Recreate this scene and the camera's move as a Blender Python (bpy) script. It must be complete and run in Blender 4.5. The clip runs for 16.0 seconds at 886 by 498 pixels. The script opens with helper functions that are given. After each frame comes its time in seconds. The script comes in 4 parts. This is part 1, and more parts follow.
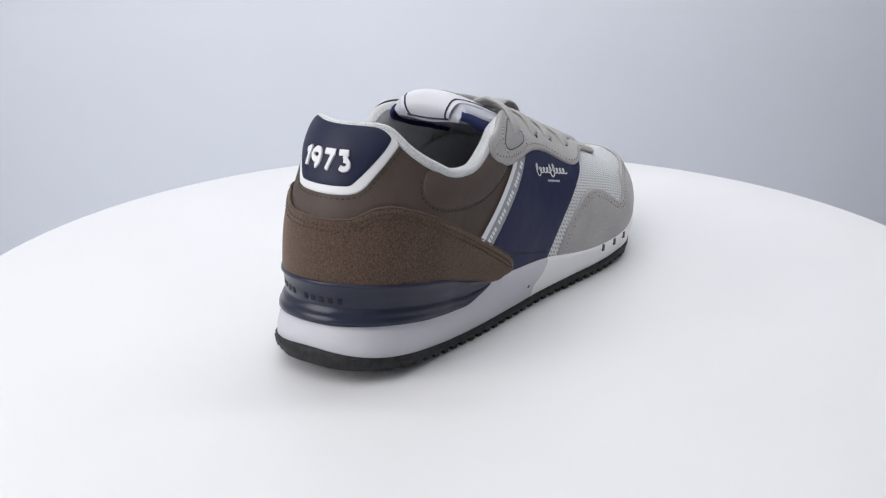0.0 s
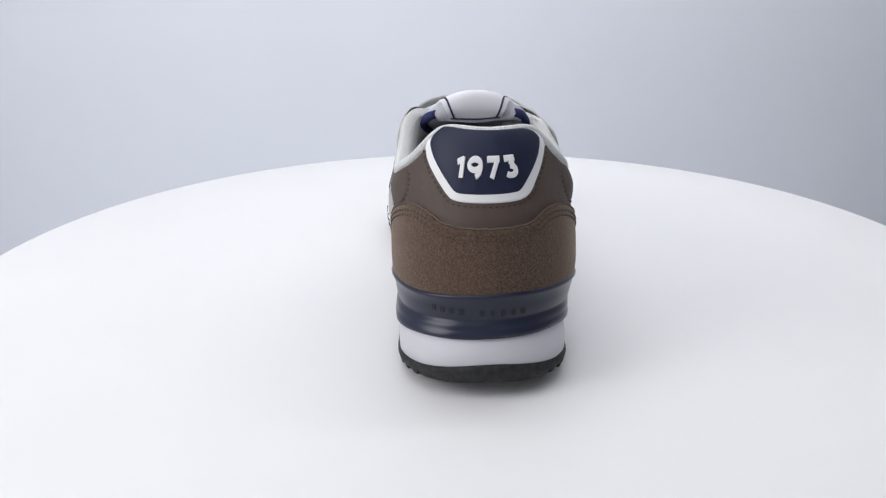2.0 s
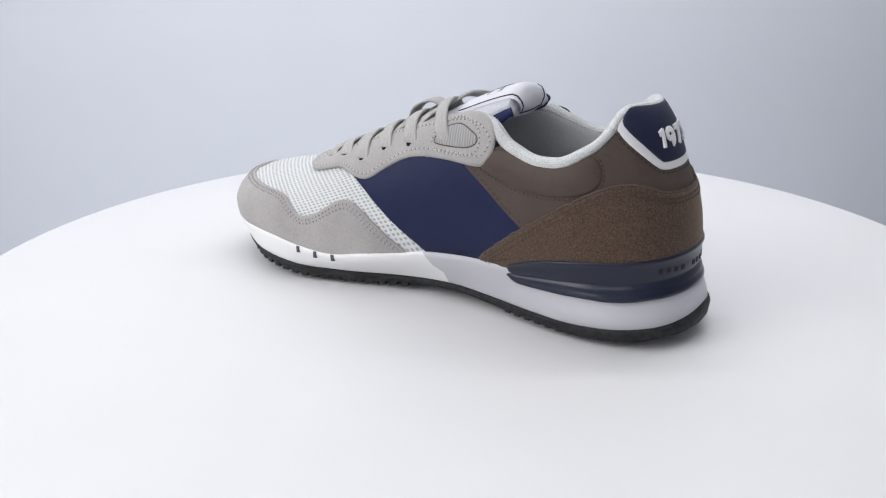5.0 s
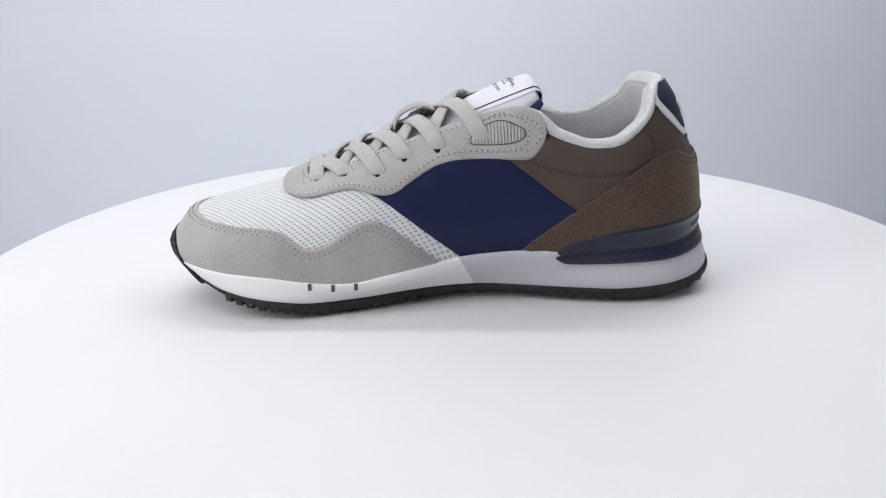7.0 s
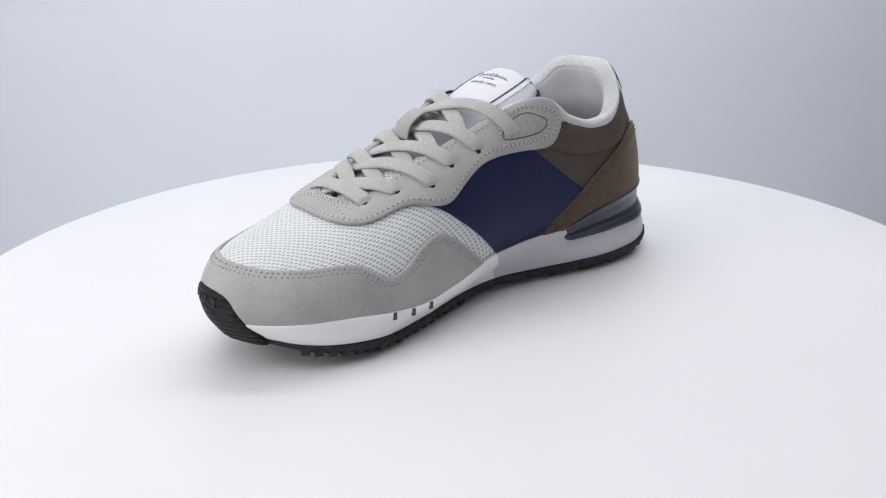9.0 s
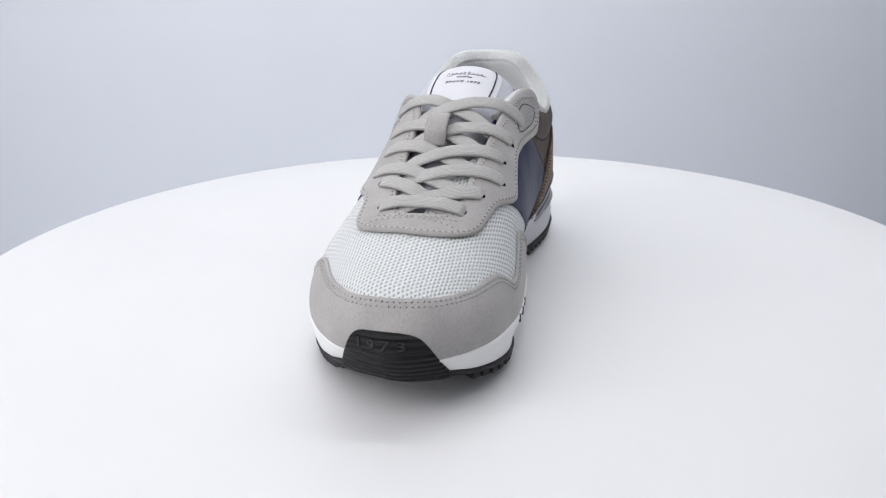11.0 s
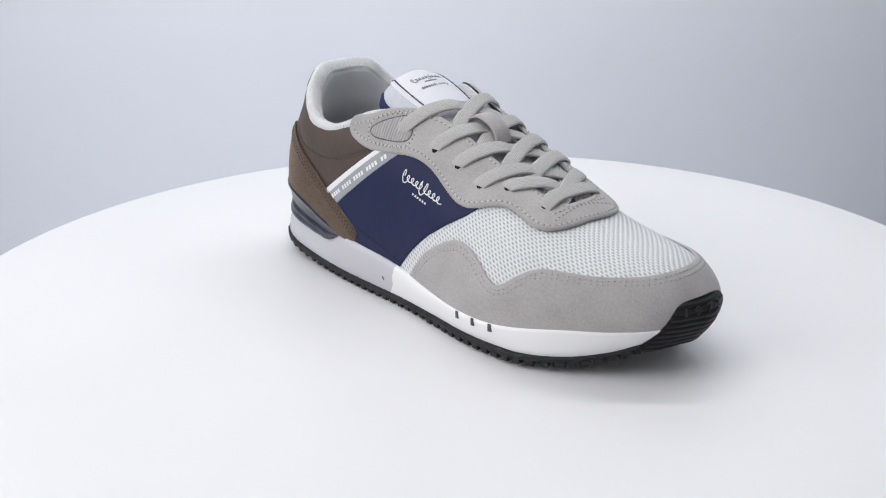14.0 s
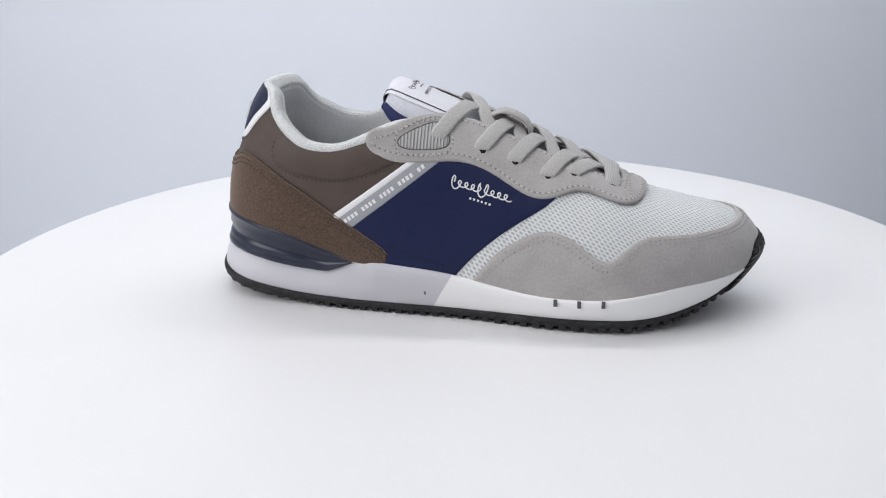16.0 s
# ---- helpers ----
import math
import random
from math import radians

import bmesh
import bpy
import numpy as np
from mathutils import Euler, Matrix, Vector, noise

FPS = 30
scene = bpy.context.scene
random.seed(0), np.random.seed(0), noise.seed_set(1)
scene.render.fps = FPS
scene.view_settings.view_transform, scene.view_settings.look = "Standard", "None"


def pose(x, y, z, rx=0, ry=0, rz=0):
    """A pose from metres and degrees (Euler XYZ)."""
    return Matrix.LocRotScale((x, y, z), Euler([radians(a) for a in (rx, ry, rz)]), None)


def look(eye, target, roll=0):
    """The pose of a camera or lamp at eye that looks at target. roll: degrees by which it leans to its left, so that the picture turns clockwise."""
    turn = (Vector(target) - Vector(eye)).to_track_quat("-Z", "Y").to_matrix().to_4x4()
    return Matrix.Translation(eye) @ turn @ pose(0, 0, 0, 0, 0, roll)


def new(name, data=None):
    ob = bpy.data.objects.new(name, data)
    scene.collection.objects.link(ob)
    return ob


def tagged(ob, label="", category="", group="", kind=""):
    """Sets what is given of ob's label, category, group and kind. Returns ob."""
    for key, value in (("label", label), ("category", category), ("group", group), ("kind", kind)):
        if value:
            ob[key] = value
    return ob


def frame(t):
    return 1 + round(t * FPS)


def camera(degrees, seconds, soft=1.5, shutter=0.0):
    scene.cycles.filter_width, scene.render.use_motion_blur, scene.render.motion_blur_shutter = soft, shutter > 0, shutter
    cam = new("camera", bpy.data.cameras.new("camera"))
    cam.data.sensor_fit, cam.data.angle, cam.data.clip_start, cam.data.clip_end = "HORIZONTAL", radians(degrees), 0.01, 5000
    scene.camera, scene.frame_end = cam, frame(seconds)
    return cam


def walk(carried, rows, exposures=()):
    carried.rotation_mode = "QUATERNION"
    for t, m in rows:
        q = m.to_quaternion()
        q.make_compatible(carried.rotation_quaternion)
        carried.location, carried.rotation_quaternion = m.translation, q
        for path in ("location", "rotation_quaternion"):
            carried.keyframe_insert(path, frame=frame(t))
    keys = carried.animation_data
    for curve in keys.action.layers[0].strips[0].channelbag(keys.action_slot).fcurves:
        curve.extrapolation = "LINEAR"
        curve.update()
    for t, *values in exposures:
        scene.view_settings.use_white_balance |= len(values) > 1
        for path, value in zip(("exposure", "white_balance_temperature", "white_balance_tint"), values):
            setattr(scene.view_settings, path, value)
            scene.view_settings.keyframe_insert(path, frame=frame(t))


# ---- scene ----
from mathutils.geometry import delaunay_2d_cdt

# ---- camera: it stands still ----
EYE = Vector((0.0, -0.545, 0.2218))
WAY = Vector((-0.0210, 0.9399, -0.3408))
cam = camera(46.8, 16.0, soft=1.2)
walk(cam, [(0, look(EYE, EYE + WAY, -0.74)), (16, look(EYE, EYE + WAY, -0.74))], [(0, 0.0), (16, 0.0)])

# ---- light: a white photo tent, lit by soft boxes overhead and on one side ----
world = bpy.data.worlds.new("tent_air")
scene.world = world
world.use_nodes = True
world.node_tree.nodes["Background"].inputs[0].default_value = (0.80, 0.88, 1.0, 1)
world.node_tree.nodes["Background"].inputs[1].default_value = 0.3


def softbox(name, eye, target, sx, sy, watts, colour):
    data = bpy.data.lights.new(name, "AREA")
    data.shape, data.size, data.size_y, data.energy, data.color = "RECTANGLE", sx, sy, watts, colour
    ob = new(name, data)
    ob.matrix_world = look(eye, target)
    return ob


# added strip lamp, unseen: it only lifts the brightness of the backdrop
softbox("backdrop_fill", (0.28, 0.30, 1.0), (0.28, 0.62, 0.30), 1.5, 0.12, 6.25, (0.99, 0.99, 1.0))
softbox("softbox_top", (-0.24, -0.32, 0.96), (0.0, 0.0, 0.0), 1.0, 0.8, 4.0, (1.0, 0.985, 0.995))
softbox("softbox_side", (-0.82, -0.44, 0.46), (0.0, 0.02, 0.05), 0.6, 0.6, 4.6, (1.0, 0.99, 1.0))


# ---- materials ----
def material(name, base, rough=0.7, metal=0.0, spec=0.5, sheen=0.0):
    m = bpy.data.materials.new(name)
    m.use_nodes = True
    b = m.node_tree.nodes["Principled BSDF"]
    b.inputs["Base Color"].default_value = (*base, 1)
    b.inputs["Roughness"].default_value = rough
    b.inputs["Metallic"].default_value = metal
    b.inputs["Specular IOR Level"].default_value = spec
    if sheen:
        b.inputs["Sheen Weight"].default_value = sheen
        b.inputs["Sheen Roughness"].default_value = 0.5
    return m


def node(m, kind, **values):
    n = m.node_tree.nodes.new(kind)
    for key, value in values.items():
        n.inputs[key].default_value = value
    return n


def link(m, a, b):
    m.node_tree.links.new(a, b)


def vary(m, base, dark, scale, detail=4.0, low=0.35, high=0.65, scale2=0.0, uv=False):
    """Two-scale colour variation between two tones of one surface."""
    b = m.node_tree.nodes["Principled BSDF"]
    co = node(m, "ShaderNodeTexCoord")
    src = co.outputs["UV" if uv else "Object"]
    n1 = node(m, "ShaderNodeTexNoise", Scale=scale, Detail=detail)
    link(m, src, n1.inputs["Vector"])
    fac = n1.outputs["Fac"]
    if scale2:
        n2 = node(m, "ShaderNodeTexNoise", Scale=scale2, Detail=2.0)
        link(m, src, n2.inputs["Vector"])
        mix = node(m, "ShaderNodeMath")
        mix.operation = "ADD"
        link(m, n1.outputs["Fac"], mix.inputs[0])
        link(m, n2.outputs["Fac"], mix.inputs[1])
        half = node(m, "ShaderNodeMath")
        half.operation = "MULTIPLY"
        half.inputs[1].default_value = 0.5
        link(m, mix.outputs[0], half.inputs[0])
        fac = half.outputs[0]
    ramp = node(m, "ShaderNodeValToRGB")
    ramp.color_ramp.elements[0].position, ramp.color_ramp.elements[1].position = low, high
    ramp.color_ramp.elements[0].color, ramp.color_ramp.elements[1].color = (*dark, 1), (*base, 1)
    link(m, fac, ramp.inputs["Fac"])
    link(m, ramp.outputs["Color"], b.inputs["Base Color"])
    return fac


def relief(m, height, strength, distance):
    n = node(m, "ShaderNodeBump", Strength=strength, Distance=distance)
    link(m, height, n.inputs["Height"])
    link(m, n.outputs["Normal"], m.node_tree.nodes["Principled BSDF"].inputs["Normal"])


def grain(m, scale, strength, distance, detail=3.0):
    co = node(m, "ShaderNodeTexCoord")
    n = node(m, "ShaderNodeTexNoise", Scale=scale, Detail=detail)
    link(m, co.outputs["Object"], n.inputs["Vector"])
    relief(m, n.outputs["Fac"], strength, distance)


def suede(name, base, dark, scale=900.0):
    m = material(name, base, 0.95, spec=0.15, sheen=0.25)
    vary(m, base, dark, scale, 6.0, 0.35, 0.64, 45.0)
    grain(m, 2000.0, 0.3, 0.0006)
    return m


def wave_cloth(name, base, dark, scale, direction="X", rough=0.8, strength=0.5, distance=0.0005, twist=0.3, twist_scale=1.0):
    """Ribbed or woven cloth, by stripes in the cloth's own plane."""
    m = material(name, base, rough, spec=0.25, sheen=0.1)
    b = m.node_tree.nodes["Principled BSDF"]
    co = node(m, "ShaderNodeTexCoord")
    w = node(m, "ShaderNodeTexWave", Scale=scale, Distortion=twist)
    w.inputs["Detail Scale"].default_value = twist_scale
    w.bands_direction = direction
    link(m, co.outputs["UV"], w.inputs["Vector"])
    ramp = node(m, "ShaderNodeValToRGB")
    ramp.color_ramp.elements[0].color, ramp.color_ramp.elements[1].color = (*dark, 1), (*base, 1)
    link(m, w.outputs["Fac"], ramp.inputs["Fac"])
    link(m, ramp.outputs["Color"], b.inputs["Base Color"])
    relief(m, w.outputs["Fac"], strength, distance)
    return m


def knit(name, base, hole, cell, stretch=(1.0, 1.0, 1.0), loose=0.08, depth=0.6):
    """Air mesh: rows of small sunk holes in a raised weave. Its UV is laid out in cells."""
    m = material(name, base, 0.75, spec=0.25)
    b = m.node_tree.nodes["Principled BSDF"]
    co = node(m, "ShaderNodeTexCoord")
    v = node(m, "ShaderNodeTexVoronoi", Scale=cell, Randomness=loose)
    mp = node(m, "ShaderNodeMapping", Scale=stretch)
    link(m, co.outputs["UV"], mp.inputs["Vector"])
    link(m, mp.outputs["Vector"], v.inputs["Vector"])
    ramp = node(m, "ShaderNodeValToRGB")
    ramp.color_ramp.elements[0].position, ramp.color_ramp.elements[1].position = 0.20, 0.38
    ramp.color_ramp.elements[0].color, ramp.color_ramp.elements[1].color = (*hole, 1), (*base, 1)
    link(m, v.outputs["Distance"], ramp.inputs["Fac"])
    link(m, ramp.outputs["Color"], b.inputs["Base Color"])
    relief(m, v.outputs["Distance"], depth, 0.0012)
    return m


GREY_SUEDE = suede("grey_suede", (0.45, 0.432, 0.422), (0.35, 0.333, 0.325))
BROWN_SUEDE = material("brown_suede", (0.12, 0.083, 0.061), 0.95, spec=0.12, sheen=0.3)
BROWN_SUEDE.node_tree.nodes["Principled BSDF"].inputs["Sheen Tint"].default_value = (1.0, 0.84, 0.70, 1)
vary(BROWN_SUEDE, (0.134, 0.090, 0.067), (0.050, 0.033, 0.025), 1300.0, 6.0, 0.32, 0.70)
grain(BROWN_SUEDE, 2200.0, 0.3, 0.0006)
BROWN_EDGE = material("brown_raw_edge", (0.150, 0.115, 0.092), 0.95, spec=0.1)
BROWN_NYLON = material("brown_nylon", (0.108, 0.079, 0.066), 0.6, spec=0.35)
vary(BROWN_NYLON, (0.084, 0.061, 0.051), (0.070, 0.050, 0.041), 1500.0, 3.0, 0.35, 0.65, 60.0)
grain(BROWN_NYLON, 75.0, 0.7, 0.0020, 5.0)
NAVY_NYLON = material("navy_nylon", (0.0055, 0.0105, 0.052), 0.5, spec=0.25, sheen=0.03)
grain(NAVY_NYLON, 80.0, 0.35, 0.0014, 4.0)
NAVY_LEATHER = material("navy_leather", (0.010, 0.014, 0.042), 0.5, spec=0.32)
grain(NAVY_LEATHER, 700.0, 0.12, 0.0003)
NAVY_PLASTIC = material("navy_moulded_plastic", (0.009, 0.013, 0.033), 0.28, spec=0.45)
NAVY_CLOTH = material("navy_binding", (0.014, 0.02, 0.085), 0.7, spec=0.3)
WHITE_LEATHER = material("white_leather", (0.78, 0.78, 0.79), 0.5)
WHITE_FOAM = material("white_moulded_foam", (0.86, 0.86, 0.86), 0.55)
grain(WHITE_FOAM, 1200.0, 0.08, 0.0003)
GREY_FOAM = material("pale_grey_moulded_foam", (0.56, 0.555, 0.595), 0.55)
grain(GREY_FOAM, 1200.0, 0.08, 0.0003)
BLACK_RUBBER = material("charcoal_rubber", (0.022, 0.022, 0.024), 0.65, spec=0.3)
vary(BLACK_RUBBER, (0.030, 0.030, 0.032), (0.014, 0.014, 0.015), 300.0)
TOE_RUBBER = wave_cloth("ridged_black_rubber", (0.011, 0.011, 0.013), (0.006, 0.006, 0.007), 120.0, "Y", 0.55, 0.9, 0.0012, 1.2, 0.6)
TOE_RUBBER.node_tree.nodes["Principled BSDF"].inputs["Sheen Weight"].default_value = 0.0
AIR_MESH = knit("pale_air_mesh", (0.72, 0.735, 0.735), (0.38, 0.39, 0.40), 1.0)
COLLAR_KNIT = knit("pale_grey_collar_knit", (0.66, 0.67, 0.67), (0.50, 0.51, 0.51), 780.0, (1.0, 1.25, 1.0), 0.35, 0.5)
LINING_CLOTH = material("grey_lining", (0.50, 0.51, 0.53), 0.95, spec=0.1, sheen=0.2)
vary(LINING_CLOTH, (0.66, 0.67, 0.68), (0.56, 0.57, 0.58), 1400.0)
TONGUE_CLOTH = material("lilac_grey_tongue_cloth", (0.56, 0.57, 0.62), 0.75, spec=0.3)
vary(TONGUE_CLOTH, (0.58, 0.59, 0.64), (0.50, 0.51, 0.56), 800.0)
LABEL_SATIN = material("white_satin_label", (0.68, 0.68, 0.72), 0.4, spec=0.4)
INSOLE_CLOTH = material("dark_insole", (0.03, 0.033, 0.05), 0.9)
LACE_CLOTH = wave_cloth("grey_flat_braided_lace", (0.56, 0.55, 0.535), (0.40, 0.39, 0.38), 330.0, "Y", 0.85, 0.5, 0.0005, 3.5, 4.0)
RIB_CLOTH = wave_cloth("grey_ribbed_tape", (0.47, 0.465, 0.46), (0.35, 0.345, 0.34), 190.0, "X", 0.7, 0.8, 0.0007)
TAPE_GREY = material("grey_tape", (0.32, 0.33, 0.35), 0.6)
THREAD_GREY = material("grey_thread", (0.43, 0.42, 0.41), 0.7)
THREAD_PALE = material("pale_thread", (0.57, 0.56, 0.54), 0.7)
THREAD_BROWN = material("brown_sewing_thread", (0.055, 0.038, 0.027), 0.7)
HOLE_SOFT = material("soft_needle_hole_shade", (0.20, 0.19, 0.18), 0.9)
HOLE_GREY = material("needle_hole_shade", (0.09, 0.085, 0.08), 0.9)
THREAD_HOLE_DARK = material("brown_thread_and_hole_shade", (0.035, 0.024, 0.018), 0.7)
THREAD_NAVY = material("navy_thread", (0.003, 0.004, 0.014), 0.7)
PRINT_WHITE = material("white_print", (0.80, 0.80, 0.81), 0.5)
PRINT_NAVY = material("navy_print", (0.02, 0.025, 0.06), 0.6)
PRINT_GREY = material("grey_print", (0.16, 0.16, 0.19), 0.6)
NOTCH_SHADE = material("notch_shade_grey", (0.10, 0.10, 0.105), 0.8, spec=0.2)
DEBOSS_SHADE = material("debossed_print_shade", (0.007, 0.009, 0.018), 0.5, spec=0.35)
PRINT_RUBBER = material("raised_rubber_print", (0.020, 0.020, 0.022), 0.45, spec=0.45)
HOLLOW_SHADE = material("hollow_shade", (0.018, 0.018, 0.02), 0.9, spec=0.1)
TABLE_WHITE = material("white_satin_laminate", (0.75, 0.75, 0.755), 0.42, spec=0.35)
vary(TABLE_WHITE, (0.78, 0.78, 0.785), (0.76, 0.76, 0.765), 6.0, 3.0)
PAPER_WHITE = material("white_backdrop_paper", (0.84, 0.87, 0.93), 0.9, spec=0.2)
vary(PAPER_WHITE, (0.85, 0.88, 0.94), (0.82, 0.85, 0.91), 3.0, 3.0)
# tone of the unseen front wall, set for how much light it bounces
BOUNCE_GREY = material("bounce_wall_grey", (0.68, 0.68, 0.69), 0.95, spec=0.1)
# grey of the unseen east wall, chosen to weaken fill on that side
DIMMING_GREY = material("dimming_wall_grey", (0.42, 0.43, 0.445), 0.95, spec=0.1)
TENT_CLOTH = material("white_tent_cloth", (0.78, 0.79, 0.81), 0.95, spec=0.1)


# ---- meshes ----
def mesh_of(name, verts, faces, mat, uvs=None, smooth=True):
    me = bpy.data.meshes.new(name)
    me.from_pydata([tuple(v) for v in verts], [], [tuple(f) for f in faces])
    if uvs is not None:
        layer = me.uv_layers.new(name="UVMap")
        for lo in me.loops:
            layer.data[lo.index].uv = uvs[lo.vertex_index]
    me.polygons.foreach_set("use_smooth", [smooth] * len(me.polygons))
    me.materials.append(mat)
    bm = bmesh.new()
    bm.from_mesh(me)
    bmesh.ops.recalc_face_normals(bm, faces=bm.faces)
    bm.to_mesh(me)
    bm.free()
    me.update()
    return me


def part(name, me, parent, label=""):
    ob = new(name, me)
    ob.parent = parent
    return tagged(ob, label)


def grid_mesh(name, P, mat, close_u=False, close_v=False, uvs=None, caps=False):
    """A net of points P[u][v] as one surface."""
    nu, nv = P.shape[:2]
    V = P.reshape(-1, 3) / 1000
    F = []
    for i in range(nu if close_u else nu - 1):
        for j in range(nv if close_v else nv - 1):
            a, b = (i + 1) % nu, (j + 1) % nv
            F.append((i * nv + j, a * nv + j, a * nv + b, i * nv + b))
    if caps:
        F.append(tuple(range(nv)))
        F.append(tuple((nu - 1) * nv + j for j in range(nv)))
    U = None if uvs is None else uvs.reshape(-1, 2)
    return mesh_of(name, V, F, mat, U)


# ---- the photo tent ----
def box_mesh(name, lo, hi, mat):
    bm = bmesh.new()
    bmesh.ops.create_cube(bm, size=1.0)
    for v in bm.verts:
        v.co = Vector([lo[k] + (v.co[k] + 0.5) * (hi[k] - lo[k]) for k in range(3)])
    me = bpy.data.meshes.new(name)
    bm.to_mesh(me)
    bm.free()
    me.materials.append(mat)
    return me


def tent():
    # one sheet of paper: level under the table, a wide bend, then upright
    prof = [(-1.0, -0.40), (0.47, -0.40)]
    prof += [(0.47 + 0.15 * math.sin(a), -0.25 - 0.15 * math.cos(a)) for a in np.linspace(0, math.pi / 2, 24)[1:]]
    prof += [(0.62, 0.0), (0.62, 0.5), (0.62, 1.05)]
    V, F = [], []
    for x in (-1.0, 1.0):
        V += [(x, y, z) for y, z in prof]
    n = len(prof)
    for i in range(n - 1):
        F.append((i, i + 1, n + i + 1, n + i))
    me = mesh_of("backdrop", V, F, PAPER_WHITE)
    ob = new("backdrop", me)
    mod = ob.modifiers.new("thickness", "SOLIDIFY")
    mod.thickness, mod.offset = 0.002, 0.0
    tagged(ob, "seamless white paper sweep behind the turntable", "backdrop", kind="structure")
    # unseen walls; south is added for front bounce, east greyed to cut it
    for name, lo, hi in (("wall_west", (-1.03, -1.03, -0.40), (-1.0, 0.75, 1.05)), ("wall_east", (1.0, -1.03, -0.40), (1.03, 0.75, 1.05)),
                         ("wall_south", (-1.0, -1.03, -0.40), (1.0, -1.0, 1.05)), ("ceiling", (-1.03, -1.03, 1.05), (1.03, 0.75, 1.08))):
        tagged(new(name, box_mesh(name, lo, hi, BOUNCE_GREY if name == "wall_south" else DIMMING_GREY if name == "wall_east" else TENT_CLOTH)), "unseen pale grey wall added to bounce light from the front" if name == "wall_south" else "unseen grey wall added to cut bounce from the right" if name == "wall_east" else "plain white tent cloth", "ceiling" if name == "ceiling" else "wall", kind="structure")


tent()


FOOT = 2.4  # the table top, in millimetres


def turntable():
    ob = new("turntable")
    tagged(ob, "round white turntable with a smooth satin top", "turntable")
    R, n = 297.5, 192
    prof = [(r, z + FOOT) for r, z in ((0.0, 0.0), (60, 0.0), (150, 0.0), (240, 0.0), (R - 2.5, 0.0), (R - 1.2, -0.35), (R - 0.35, -1.2), (R, -2.5), (R, -19.5), (R - 1, -21))]
    ang = np.linspace(0, 2 * np.pi, n, endpoint=False)
    P = np.array([[(r * math.cos(a), r * math.sin(a), z) for r, z in prof[1:]] for a in ang])
    me = grid_mesh("tabletop", P, TABLE_WHITE, close_u=True)
    bm = bmesh.new()
    bm.from_mesh(me)
    bm.verts.ensure_lookup_table()
    k = len(prof) - 1
    bm.faces.new([bm.verts[i * k] for i in range(n)])
    bmesh.ops.recalc_face_normals(bm, faces=bm.faces)
    bm.to_mesh(me)
    bm.free()
    part("tabletop", me, ob, "white satin disc")
    P = np.array([[(r * math.cos(a), r * math.sin(a), z) for r, z in ((130, -16), (130, -398), (1, -398))] for a in ang])
    part("base", grid_mesh("base", P, TABLE_WHITE, close_u=True), ob)
    return ob


TABLE = turntable()

# ---- shoe form: x forward, y to the wearer's left, z up, in millimetres ----
def tab(x, xs, ys):
    """A smooth curve through a short table (cubic Hermite)."""
    x = np.asarray(x, float); xs = np.asarray(xs, float); ys = np.asarray(ys, float)
    m = np.gradient(ys, xs)
    i = np.clip(np.searchsorted(xs, x) - 1, 0, len(xs) - 2)
    h = xs[i + 1] - xs[i]; t = np.clip((x - xs[i]) / h, 0, 1)
    return (ys[i] * (1 + 2 * t) * (1 - t) ** 2 + m[i] * h * t * (1 - t) ** 2
            + ys[i + 1] * t * t * (3 - 2 * t) + m[i + 1] * h * t * t * (t - 1))

XS = (-145, -120, -100, -80, -60, -30, 0, 30, 55, 80, 100, 120, 135, 148, 156, 160)
LAT = (44, 44, 44, 46, 48, 49.5, 50.5, 54.5, 58.5, 60.5, 57.5, 49.5, 40.5, 28.5, 16, 6)
MED = (39, 39, 39, 40, 39, 36, 36, 38, 39.5, 40.5, 40, 37, 31.5, 21.5, 11.5, 2)
CREST_Y = ((-100, -30, 0, 50, 100, 140, 160), (-2, -4, -6, -8, -9, -8, -3))
CREST_Z = ((-70, -40, -20, 0, 30, 55, 80, 100, 120, 135, 145, 152, 157, 160), (146, 130, 119, 109.5, 95.5, 84, 73, 65, 60, 57, 54, 49.5, 42, 36))
BACK = ((15, 35, 50, 70, 83, 94, 107, 118, 125, 150), (-132, -132, -131.5, -129, -125, -120, -115, -108, -102, -82))
BELLY = 25.0

def half_widths(x, z):
    yc = tab(x, *CREST_Y); zt = tab(x, *CREST_Z)
    h = np.clip((z - BELLY) / (zt - BELLY), 0, 1)
    n = np.interp(x, (-60, -20, 0, 40, 80, 120, 150), (2.6, 2.45, 2.3, 2.08, 2.25, 2.45, 2.6))
    k = n + np.interp(x, (-90, -40, 0, 50, 90), (0.2, 2.0, 1.0, 0.75, 0))
    u = np.clip((x - tab(z, *BACK)) / 46, 0, 1)
    end = (1 - (1 - u) ** 2.05) ** (1 / 2.05)
    low = 0.11 * np.clip((52 - z) / 26, 0, 1) ** 1.3
    end_l = end * (1 - low * np.interp(x, (-80, -40), (1, 0))); end_m = end * (1 - low * np.interp(x, (-80, -20, 10, 40), (0.6, 1.5, 1.5, 0)))
    return (yc, end_l * (1 - h ** n) ** (1 / n) * (tab(x, XS, LAT) + yc), end_m * (1 - h ** k) ** (1 / k) * (tab(x, XS, MED) - yc))

def toe_spring(x, z):
    return x + tab(z, (-5, 0, 8, 15, 24, 33, 50), (48, 38, 24, 13, 5, 0, 0)) * np.clip((x - 70) / 70, 0, 1)

def inside(p):
    x, y, z = p
    x = toe_spring(x, z)
    yc, a, b = half_widths(x, z)
    return (y > yc - a) & (y < yc + b) & (z < tab(x, *CREST_Z)) & (x < 160) & (x > -146)

